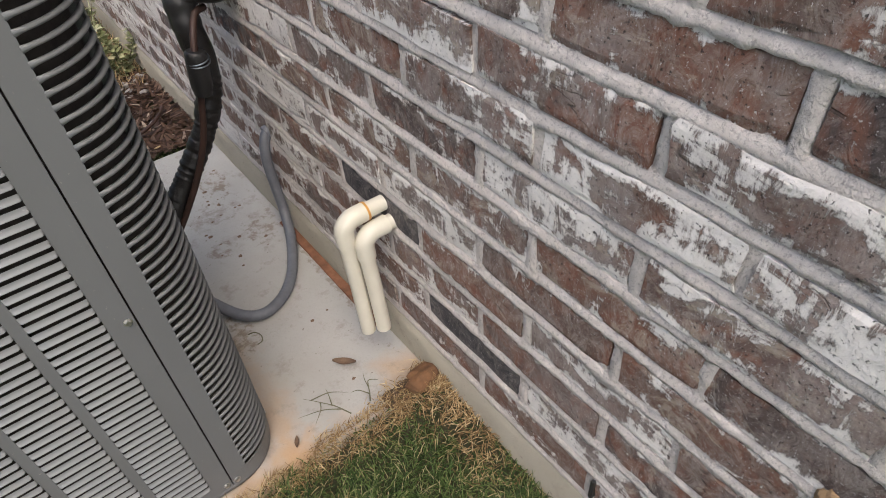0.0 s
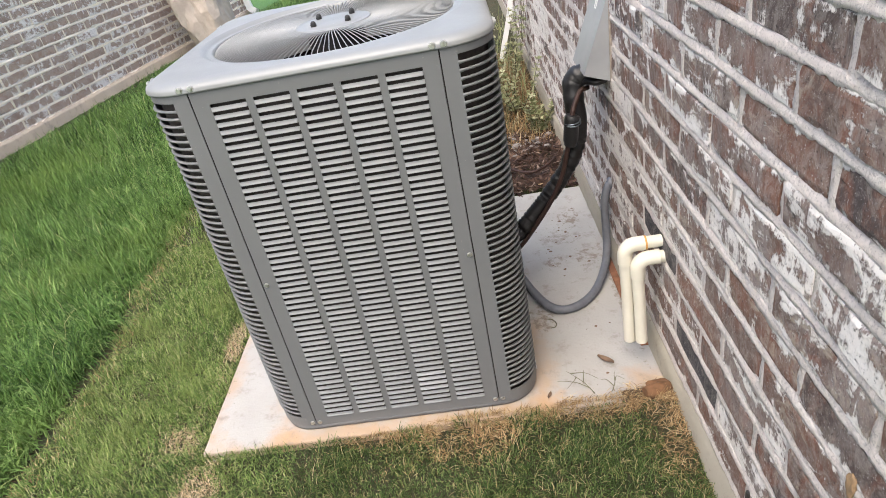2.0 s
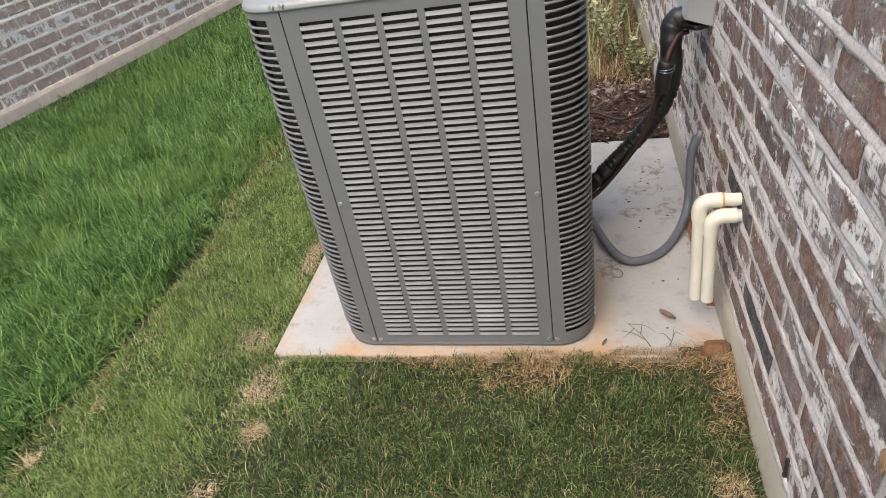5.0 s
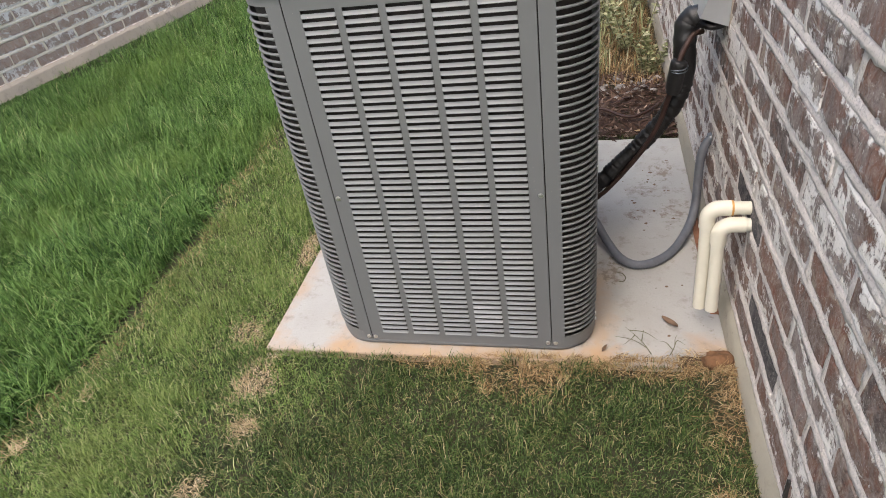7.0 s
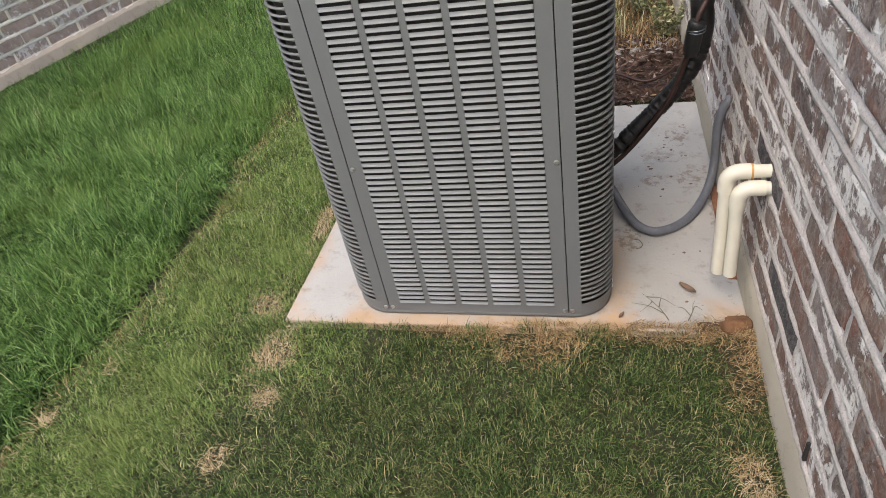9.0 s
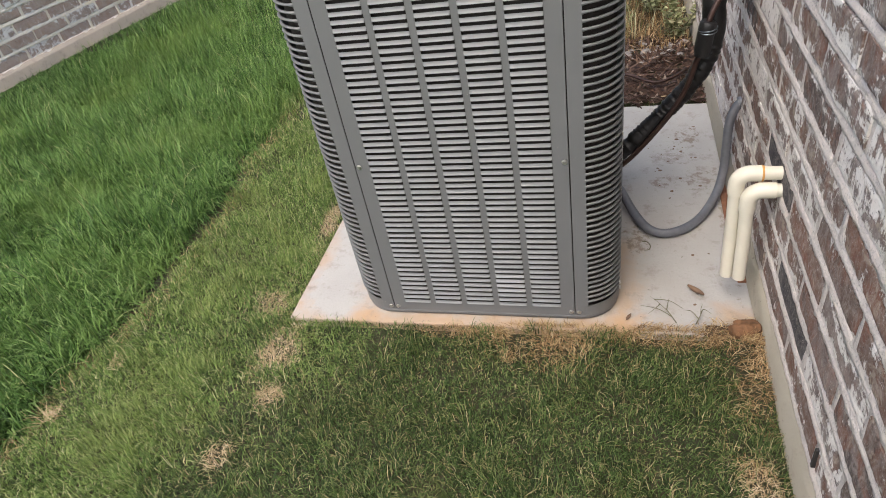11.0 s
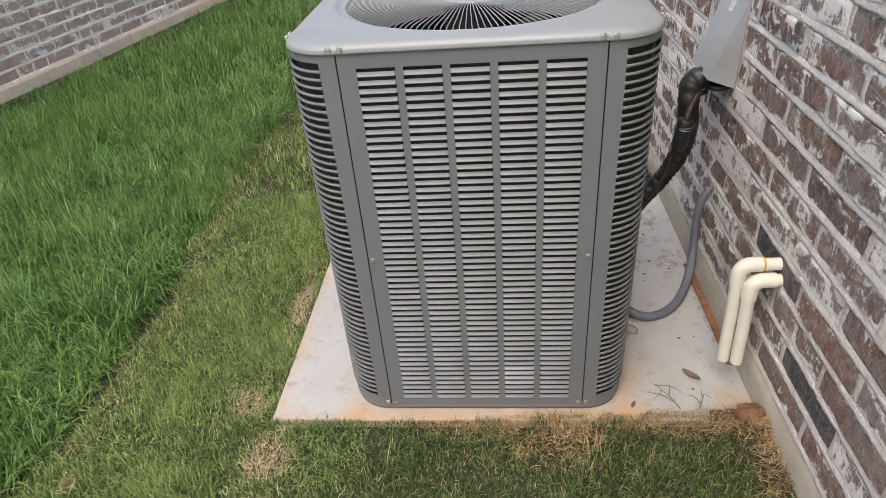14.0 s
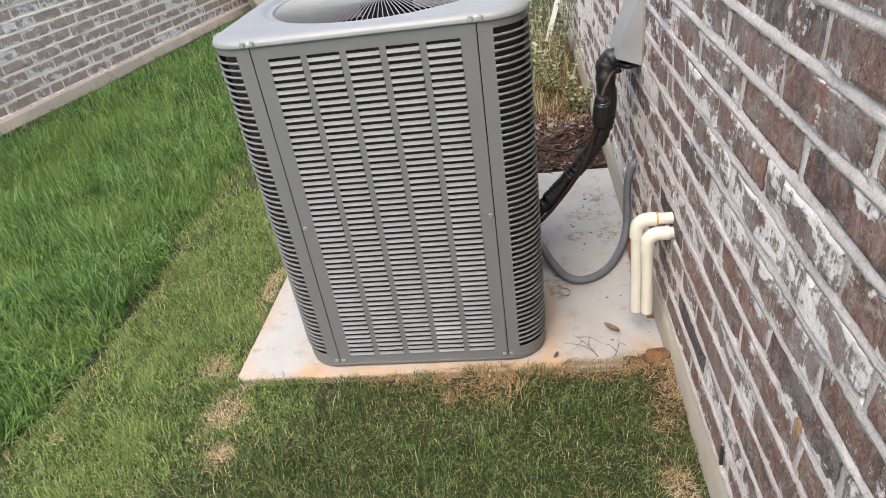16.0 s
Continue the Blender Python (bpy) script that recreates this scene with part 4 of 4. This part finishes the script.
# ---------------------------------------------------------------- grass, straw, mulch
def blades(name, label, category, mat, spots, seed, length, width, bend, segments=2, lift=0.0, upright=0.8, clump=5.0, lay=None):
    """Many curved blades in one mesh. spots: an array of x, y and a scale for each blade."""
    rng = np.random.default_rng(seed)
    n = len(spots)
    xy, scale = spots[:, :2], spots[:, 2]
    z = np.array([ground_height(x, y) for x, y in xy]) + lift
    field = np.array([(noise.noise((x * clump, y * clump, seed)), noise.noise((x * clump * 0.6, y * clump * 0.6, seed + 9.0))) for x, y in xy])
    head = field[:, 0] * 9.0 + rng.normal(0, 1.2, n)
    size = length * scale * rng.uniform(0.55, 1.25, n) * (1.0 + 0.75 * field[:, 1])
    tilt = rng.normal(0, 1 - upright, n) + (1 - upright) * 0.6
    if lay is not None:
        tilt = rng.normal(lay, 0.22, n)
    curve = bend * rng.uniform(0.2, 1.3, n)
    wide = width * rng.uniform(0.7, 1.3, n)
    direction = np.stack([np.cos(head), np.sin(head)], 1)
    side = np.stack([-np.sin(head), np.cos(head)], 1)
    rows = []
    pos = np.concatenate([xy, z[:, None]], 1)
    angle = tilt.copy()
    for s in range(segments + 1):
        k = wide * (1 - 0.75 * (s / segments) ** 1.5)
        offset = np.concatenate([side * (k / 2)[:, None], np.zeros((n, 1))], 1)
        rows += [pos - offset, pos + offset]
        step = size / segments
        pos = pos + np.concatenate([direction * (np.sin(angle) * step)[:, None], (np.cos(angle) * step)[:, None]], 1)
        pos[:, 2] = np.maximum(pos[:, 2], z - lift + 0.004)
        angle = angle + curve / segments
    verts = np.stack(rows, 1).reshape(-1, 3)
    per = 2 * (segments + 1)
    quad = np.array([[2 * s, 2 * s + 1, 2 * s + 3, 2 * s + 2] for s in range(segments)])
    faces = (np.arange(n)[:, None, None] * per + quad[None]).reshape(-1, 4)
    me = bpy.data.meshes.new(name)
    me.vertices.add(len(verts))
    me.vertices.foreach_set("co", verts.astype(np.float32).ravel())
    me.loops.add(faces.size)
    me.loops.foreach_set("vertex_index", faces.astype(np.int32).ravel())
    me.polygons.add(len(faces))
    me.polygons.foreach_set("loop_start", np.arange(0, faces.size, 4, dtype=np.int32))
    me.polygons.foreach_set("use_smooth", np.ones(len(faces), dtype=bool))
    me.materials.append(mat)
    me.update(calc_edges=True)
    return tagged(new(name, me), label, category, kind="stuff")


def scatter(count, x0, x1, y0, y1, seed, keep):
    rng = np.random.default_rng(seed)
    p = np.stack([rng.uniform(x0, x1, count), rng.uniform(y0, y1, count)], 1)
    k = np.array([keep(x, y) for x, y in p])
    ok = rng.uniform(0, 1, count) < k
    return np.concatenate([p[ok], rng.uniform(0.75, 1.2, (ok.sum(), 1))], 1)


# bare or dead spots: x, y, radius across, radius along
DEAD = [(-0.54, -0.085, 0.15, 0.065), (-0.78, -0.055, 0.10, 0.022), (-0.04, -0.15, 0.055, 0.17), (-0.17, -0.060, 0.22, 0.024), (-1.36, 0.03, 0.06, 0.05), (-1.25, -0.15, 0.05, 0.10),
        (-1.21, -0.31, 0.035, 0.035), (-1.27, -0.50, 0.030, 0.040), (-0.07, -0.44, 0.045, 0.06), (-1.31, 0.45, 0.03, 0.22)]


def dead(x, y):
    return max(1.0 - ((x - a) / rx) ** 2 - ((y - b) / ry) ** 2 + 0.9 * noise.noise((x * 14, y * 14, 1)) for a, b, rx, ry in DEAD)


def on_pad(x, y):
    return PAD[0] < x and PAD[2] < y < PAD[3] + 0.01


def lawn(x, y):
    if on_pad(x, y) or x > -0.014 or x < mow_edge(y) + 0.02:
        return 0.0
    k = 0.86 + 0.3 * noise.noise((x * 3, y * 3, 5))
    gap = x - mow_edge(y)
    if gap < 0.14:
        k *= 0.45 if gap < 0.055 else 0.75
    return k * min(1.0, max(0.10, 0.78 - 0.9 * dead(x, y)))


def pale_share(x, y):
    """The share of pale blades, for yellower grass and brighter light: more towards the uncut grass and along the pad's
    side.
    """
    k = (-1.30 - x) / 0.55 + 0.75 * max(0.0, min(1.0, (y + 0.35) / 0.6)) + 0.8 * noise.noise((x * 3.5, y * 3.5, 21)) + 0.4
    return min(0.95, max(0.05, k))


def by_wall(spots):
    """Shorter blades along the foot of the neighbouring wall."""
    u = (spots[:, 0] - LEFT_AT[0]) * d.y - (spots[:, 1] - LEFT_AT[1]) * d.x
    spots[:, 2] *= np.clip(u / 0.6, 0.25, 1.0)
    return spots


def tall(x, y):
    if x > mow_edge(y) + 0.015:
        return 0.0
    u = (x - LEFT_AT[0]) * d.y - (y - LEFT_AT[1]) * d.x
    return 0.0 if u < 0.05 else 1.0


blades("lawn_grass", "yellowish mown lawn between the pad and the uncut grass", "grass", PALE_LAWN, scatter(150000, -1.9, -1.0, -1.1, 1.2, 11, lambda x, y: lawn(x, y) * pale_share(x, y)), 12, 0.031, 0.0020, 2.2, 3, upright=0.45, clump=11.0)
blades("lawn_grass", "short mown green lawn with straw-coloured blades among it", "grass", LAWN, scatter(300000, -1.9, -0.012, -1.1, 1.2, 1, lambda x, y: lawn(x, y) * (1.0 - pale_share(x, y))), 2, 0.029, 0.0019, 2.2, 3, upright=0.42, clump=12.0)
blades("lawn_grass", "short mown green lawn beside the pad, far end", "grass", PALE_LAWN, scatter(42000, -1.95, -0.6, 1.19, 4.5, 3, lambda x, y: 0.0 if x < mow_edge(y) or x > -0.75 - 0.0 * y else 0.9), 4, 0.040, 0.0036, 1.1, 2, upright=0.62)
blades("tall_grass", "lush uncut green grass with long bent blades", "grass", TALL, by_wall(scatter(190000, -4.3, -1.84, -0.9, 2.4, 5, tall)), 6, 0.130, 0.0036, 3.9, 4, upright=0.36, clump=6.5)
blades("tall_grass", "lush uncut green grass reaching to the neighbouring house", "grass", TALL, by_wall(scatter(80000, -4.2, -1.8, 2.4, 9.0, 7, tall)), 8, 0.140, 0.0050, 2.8, 3, upright=0.5)
blades("tall_grass", "lush green grass past the condenser, seen from afar", "grass", TALL, scatter(26000, -1.8, -0.55, 4.0, 9.0, 9, lambda x, y: 1.0), 10, 0.09, 0.006, 1.5, 3, upright=0.7)

blades("lawn_grass", "short green lawn running on towards the front of the houses", "grass", LAWN, scatter(30000, -4.4, -0.02, -3.2, -1.05, 13, lambda x, y: 0.95), 14, 0.040, 0.0045, 1.6, 2, upright=0.5)

straw_spots = [scatter(int(105000 * rx * ry * 4) + 160, a - 1.6 * rx, a + 1.6 * rx, b - 1.6 * ry, b + 1.6 * ry, 20 + i, lambda x, y: 0.0 if on_pad(x, y) or x > -0.014 else min(1.0, max(0.10, 0.45 + 0.9 * dead(x, y)))) for i, (a, b, rx, ry) in enumerate(DEAD)]
blades("dry_grass", "tan dead grass and thatch in front of the pad", "dry grass", STRAW, np.concatenate(straw_spots[:4]), 30, 0.019, 0.0015, 1.4, 2, lift=0.009, lay=1.0)
blades("dry_grass", "pale dead grass in small bare patches of the lawn", "dry grass", BLEACHED, np.concatenate(straw_spots[4:]), 33, 0.019, 0.0014, 1.4, 2, lift=0.007, lay=1.1)
blades("dry_grass", "rusty straw spilling over the front edge of the pad", "dry grass", STRAW, scatter(5000, -0.62, -0.014, -0.033, 0.035, 34, lambda x, y: max(0.0, 1.0 - (y + 0.033) / (0.014 + 0.050 * max(0.0, (x + 0.30) / 0.30) + 0.022 * noise.noise((x * 16, 0.3, 2.0))))), 35, 0.020, 0.0015, 1.2, 2, lift=0.062, lay=1.15)
blades("dry_grass", "straw clippings lying along the mowing edge", "dry grass", STRAW, scatter(4500, -1.95, -1.70, -1.0, 3.0, 31, lambda x, y: 0.75 if abs(x - mow_edge(y) - 0.06) < 0.05 else 0.0), 32, 0.035, 0.0020, 0.5, 2, lift=0.014, lay=1.15)
for at, seed in (((-1.80, -0.43), 40), ((-1.735, -0.25), 41)):
    rng = np.random.default_rng(seed)
    tuft = np.concatenate([rng.normal(0, 0.012, (48, 2)) + np.array(at), rng.uniform(0.6, 1.3, (48, 1))], 1)
    blades("straw_tuft", "small tuft of bleached straw lying on the lawn", "straw", BLEACHED, tuft, seed, 0.032, 0.0026, 0.8, 2, lift=0.016, lay=1.2)

# the bed behind the pad
blades("mulch", "dark brown bark mulch and twigs in the bed behind the pad", "mulch", MULCH, scatter(4200, -0.75, -0.015, 1.19, 1.85, 50, lambda x, y: 1.0 if y < 1.68 else 0.4), 51, 0.045, 0.014, 0.2, 1, lift=0.014, lay=1.45)
blades("dry_grass", "yellowed dry grass growing in the bed by the wall", "dry grass", STRAW, scatter(5200, -0.50, -0.03, 1.70, 3.2, 52, lambda x, y: 1.0 if y > 1.80 else 0.5), 53, 0.075, 0.0034, 1.8, 3, upright=0.4)
blades("weeds", "pale green weeds growing against the brick wall", "weeds", WEED, scatter(800, -0.75, -0.05, 1.85, 4.2, 54, lambda x, y: 1.0 if x < -0.22 or y > 2.2 else 0.15), 55, 0.17, 0.007, 1.2, 3, upright=0.7)

# washed-out stones at the back of the mulch
rng = random.Random(57)
stone_v, stone_f = [], []
for _ in range(60):
    x, y, r = rng.gauss(-0.16, 0.09), rng.gauss(1.70, 0.05), rng.uniform(0.008, 0.017)
    if x > -0.025:
        continue
    bm = bmesh.new()
    bmesh.ops.create_icosphere(bm, subdivisions=1, radius=r)
    first = len(stone_v)
    at = Vector((x, y, ground_height(x, y) + r * 0.9))
    stone_v += [at + Vector((v.co.x * 1.3, v.co.y, v.co.z * 0.75)) * rng.uniform(0.8, 1.15) for v in bm.verts]
    stone_f += [tuple(first + v.index for v in f.verts) for f in bm.faces]
    bm.free()
tagged(mesh_object("gravel", stone_v, stone_f, PEBBLE, None, smooth=True), "pale loose stones washed out behind the bark mulch", "gravel", kind="stuff")
root = [Vector(p) for p in ((-0.36, 1.40, 0.03), (-0.301, 1.385, 0.040), (-0.24, 1.335, 0.036), (-0.19, 1.312, 0.034), (-0.145, 1.33, 0.038), (-0.10, 1.37, 0.042), (-0.07, 1.44, 0.03))]
stick = tube("stick", smooth_path(root, 8), 0.006, COPPER, None, 8)
tagged(stick, "thin curved brown stick lying on the bark mulch", "stick")


def weed(at, height, seed):
    """A thin branching stalk with small paired leaves."""
    rng = random.Random(seed)
    plant = thing("weed", at, "spindly pale green weed with small leaves in the bed", "weed", "weeds in the bed")
    leaf_v, leaf_f = [], []
    for s in range(6):
        top = Vector((rng.uniform(-0.16, 0.16), rng.uniform(-0.16, 0.16), height * rng.uniform(0.6, 1.0)))
        path = smooth_path([Vector((0, 0, -0.01)), top * 0.45 + Vector((rng.uniform(-0.03, 0.03), rng.uniform(-0.03, 0.03), 0)), top], 6)
        v, f = tube_data(path, lambda q: 0.0028 * (1 - 0.7 * q), 5)
        mesh_object("stalk", v, f, TWIG, plant)
        for p in path[2:]:
            for _ in range(8):
                a, up, size = rng.uniform(0, 6.28), rng.uniform(-0.2, 0.7), rng.uniform(0.016, 0.038)
                tip = Vector((math.cos(a), math.sin(a), up)).normalized() * size
                wide = tip.cross(Vector((0, 0, 1))).normalized() * size * 0.28
                base = len(leaf_v)
                leaf_v += [p, p + tip * 0.5 + wide, p + tip, p + tip * 0.5 - wide + Vector((0, 0, 0.003))]
                leaf_f.append((base, base + 1, base + 2, base + 3))
    tagged(mesh_object("leaves", leaf_v, leaf_f, WEED, plant), kind="stuff")


for i, (x, y, hgt) in enumerate(((-0.16, 2.15, 0.34), (-0.28, 2.5, 0.5), (-0.12, 2.75, 0.62), (-0.36, 3.1, 0.6), (-0.10, 1.85, 0.2), (-0.5, 2.9, 0.5))):
    weed((x, y, ground_height(x, y)), hgt, 60 + i)


# ---------------------------------------------------------------- small things on the pad
def leaf(name, label, at, size, turn, curl, mat):
    verts, faces = [], []
    for i in range(9):
        s = i / 8
        half = 0.5 * size * 0.36 * math.sin(math.pi * min(1, s * 0.96 + 0.03)) ** 0.8
        for j in (-1, -0.5, 0, 0.5, 1):
            verts.append((size * (s - 0.5), half * j, 0.002 + curl * (abs(j) ** 1.6 + 0.5 * (2 * s - 1) ** 2)))
    faces = [(i * 5 + j, (i + 1) * 5 + j, (i + 1) * 5 + j + 1, i * 5 + j + 1) for i in range(8) for j in range(4)]
    ob = mesh_object(name, verts, faces, mat, None, smooth=True)
    ob.matrix_world = Matrix.Translation(at) @ Matrix.Rotation(turn, 4, "Z")
    tagged(ob, label, "leaf")


leaf("dead_leaf", "curled brown dead leaf lying on the concrete pad", (-0.143, 0.117, 0.001), 0.052, -0.75, 0.007, DEADLEAF)
leaf("dead_leaf", "small brown leaf scrap at the pad's front edge", (-0.315, 0.012, 0.001), 0.026, 1.1, 0.004, DEADLEAF)


def sprig(at, seed, tips):
    """A runner that creeps over the slab, with a few long thin leaves; tips: where each leaf ends."""
    rng = random.Random(seed)
    verts, faces = [], []
    tips = [Vector(p) for p in tips]
    main = smooth_path([Vector((0, 0, 0.0)), tips[0] * 0.35 + Vector((0.004, 0, 0.004)), tips[0] * 0.7 + Vector((0, 0, 0.006)), tips[0]], 5)
    paths = [main]
    for i, tip in enumerate(tips[1:]):
        root = main[3 + 3 * i % 10]
        paths.append(smooth_path([root, root.lerp(tip, 0.5) + Vector((rng.uniform(-0.006, 0.006), rng.uniform(-0.006, 0.006), 0.010)), tip], 6))
    for path in paths:
        v, f = tube_data(path, lambda q: 0.0015 * (1 - 0.75 * q), 5)
        base = len(verts)
        verts += v
        faces += [tuple(base + i for i in q) for q in f]
    ob = mesh_object("grass_sprig", verts, faces, TWIG, None, smooth=True)
    ob.location = at
    tagged(ob, "thin grey-green runner of grass sprawling over the pad's edge", "grass sprig")


sprig((-0.198, 0.000, 0.003), 70, [(-0.062, 0.085, 0.012), (-0.090, 0.055, 0.006), (-0.015, 0.070, 0.020), (-0.070, 0.018, 0.010), (0.018, 0.040, 0.012)])
sprig((-0.152, 0.000, 0.003), 71, [(0.020, 0.055, 0.018), (-0.022, 0.035, 0.012), (0.038, 0.028, 0.010)])
bit = tube("twig", smooth_path([Vector(p) for p in ((-0.272, 0.330, 0.002), (-0.258, 0.324, 0.004), (-0.250, 0.308, 0.003), (-0.255, 0.292, 0.002), (-0.268, 0.288, 0.003))], 5), 0.0013, TWIG, None, 6)
tagged(bit, "small hooked brown twig lying on the concrete pad", "twig")
leaf("paper_scrap", "small white scrap lying on the bark mulch", (-0.140, 1.345, 0.030), 0.026, 0.9, 0.004, WHITE)
leaf("paper_scrap", "pale curled scrap at the edge of the bark mulch", (-0.170, 1.205, 0.020), 0.022, 0.2, 0.004, BLEACHED)

rng = random.Random(9)
crumb_v, crumb_f = [], []
for k in range(30):
    x, y = (rng.gauss(-0.13, 0.07), rng.gauss(0.78, 0.16)) if k < 22 else (rng.uniform(-0.32, -0.07), rng.uniform(0.05, 1.1))
    if not (-0.33 < x < -0.06 and 0.0 < y < 1.15):
        continue
    r = rng.uniform(0.002, 0.008)
    base = len(crumb_v)
    crumb_v += [(x + r * math.cos(a) * rng.uniform(0.6, 1.3), y + r * math.sin(a) * rng.uniform(0.5, 1.2), 0.0005) for a in (0, 1.26, 2.5, 3.77, 5.0)] + [(x, y, 0.0008 + 0.15 * r)]
    crumb_f += [(base + i, base + (i + 1) % 5, base + 5) for i in range(5)]
tagged(mesh_object("debris", crumb_v, crumb_f, DEADLEAF), "brown crumbs of soil and leaf on the pad", "debris", kind="stuff")

bm = bmesh.new()
bmesh.ops.create_icosphere(bm, subdivisions=3, radius=1.0)
for v in bm.verts:
    v.co *= 1 + 0.35 * noise.noise(v.co * 1.8) + 0.15 * noise.noise(v.co * 5)
    v.co = Vector((v.co.x * 0.038, v.co.y * 0.030, v.co.z * 0.024))
clod = part("soil_clod", bm, CLAY, None)
clod.location = (-0.044, -0.046, 0.034)
tagged(clod, "rust-brown clod of soil at the pad's corner", "soil")

bm = bmesh.new()
bmesh.ops.create_icosphere(bm, subdivisions=4, radius=1.0)
for v in bm.verts:
    v.co *= 1 + 0.30 * noise.noise(v.co * 1.7 + Vector((3, 0, 0))) + 0.14 * noise.noise(v.co * 5) + 0.07 * noise.noise(v.co * 12)
    v.co = Vector((v.co.x * 0.060, v.co.y * 0.026, v.co.z * 0.013))
mound = part("soil_mound", bm, HUMUS, None)
mound.location = (-0.078, -0.030, 0.001)
tagged(mound, "dark crumbly soil heaped on the corner of the pad", "soil")

# an ochre smear of clay on the bricks
bm = bmesh.new()
bmesh.ops.create_icosphere(bm, subdivisions=3, radius=1.0)
for v in bm.verts:
    v.co *= 1 + 0.45 * noise.noise(v.co * 1.6) + 0.2 * noise.noise(v.co * 4)
    v.co = Vector((v.co.x * 0.010, v.co.y * 0.004, v.co.z * 0.020))
smear = part("clay_smear", bm, OCHRE, bpy.data.objects["wall_east"], "ochre smear of dried clay")
smear.location = (0.692, 0.0, 0.497)
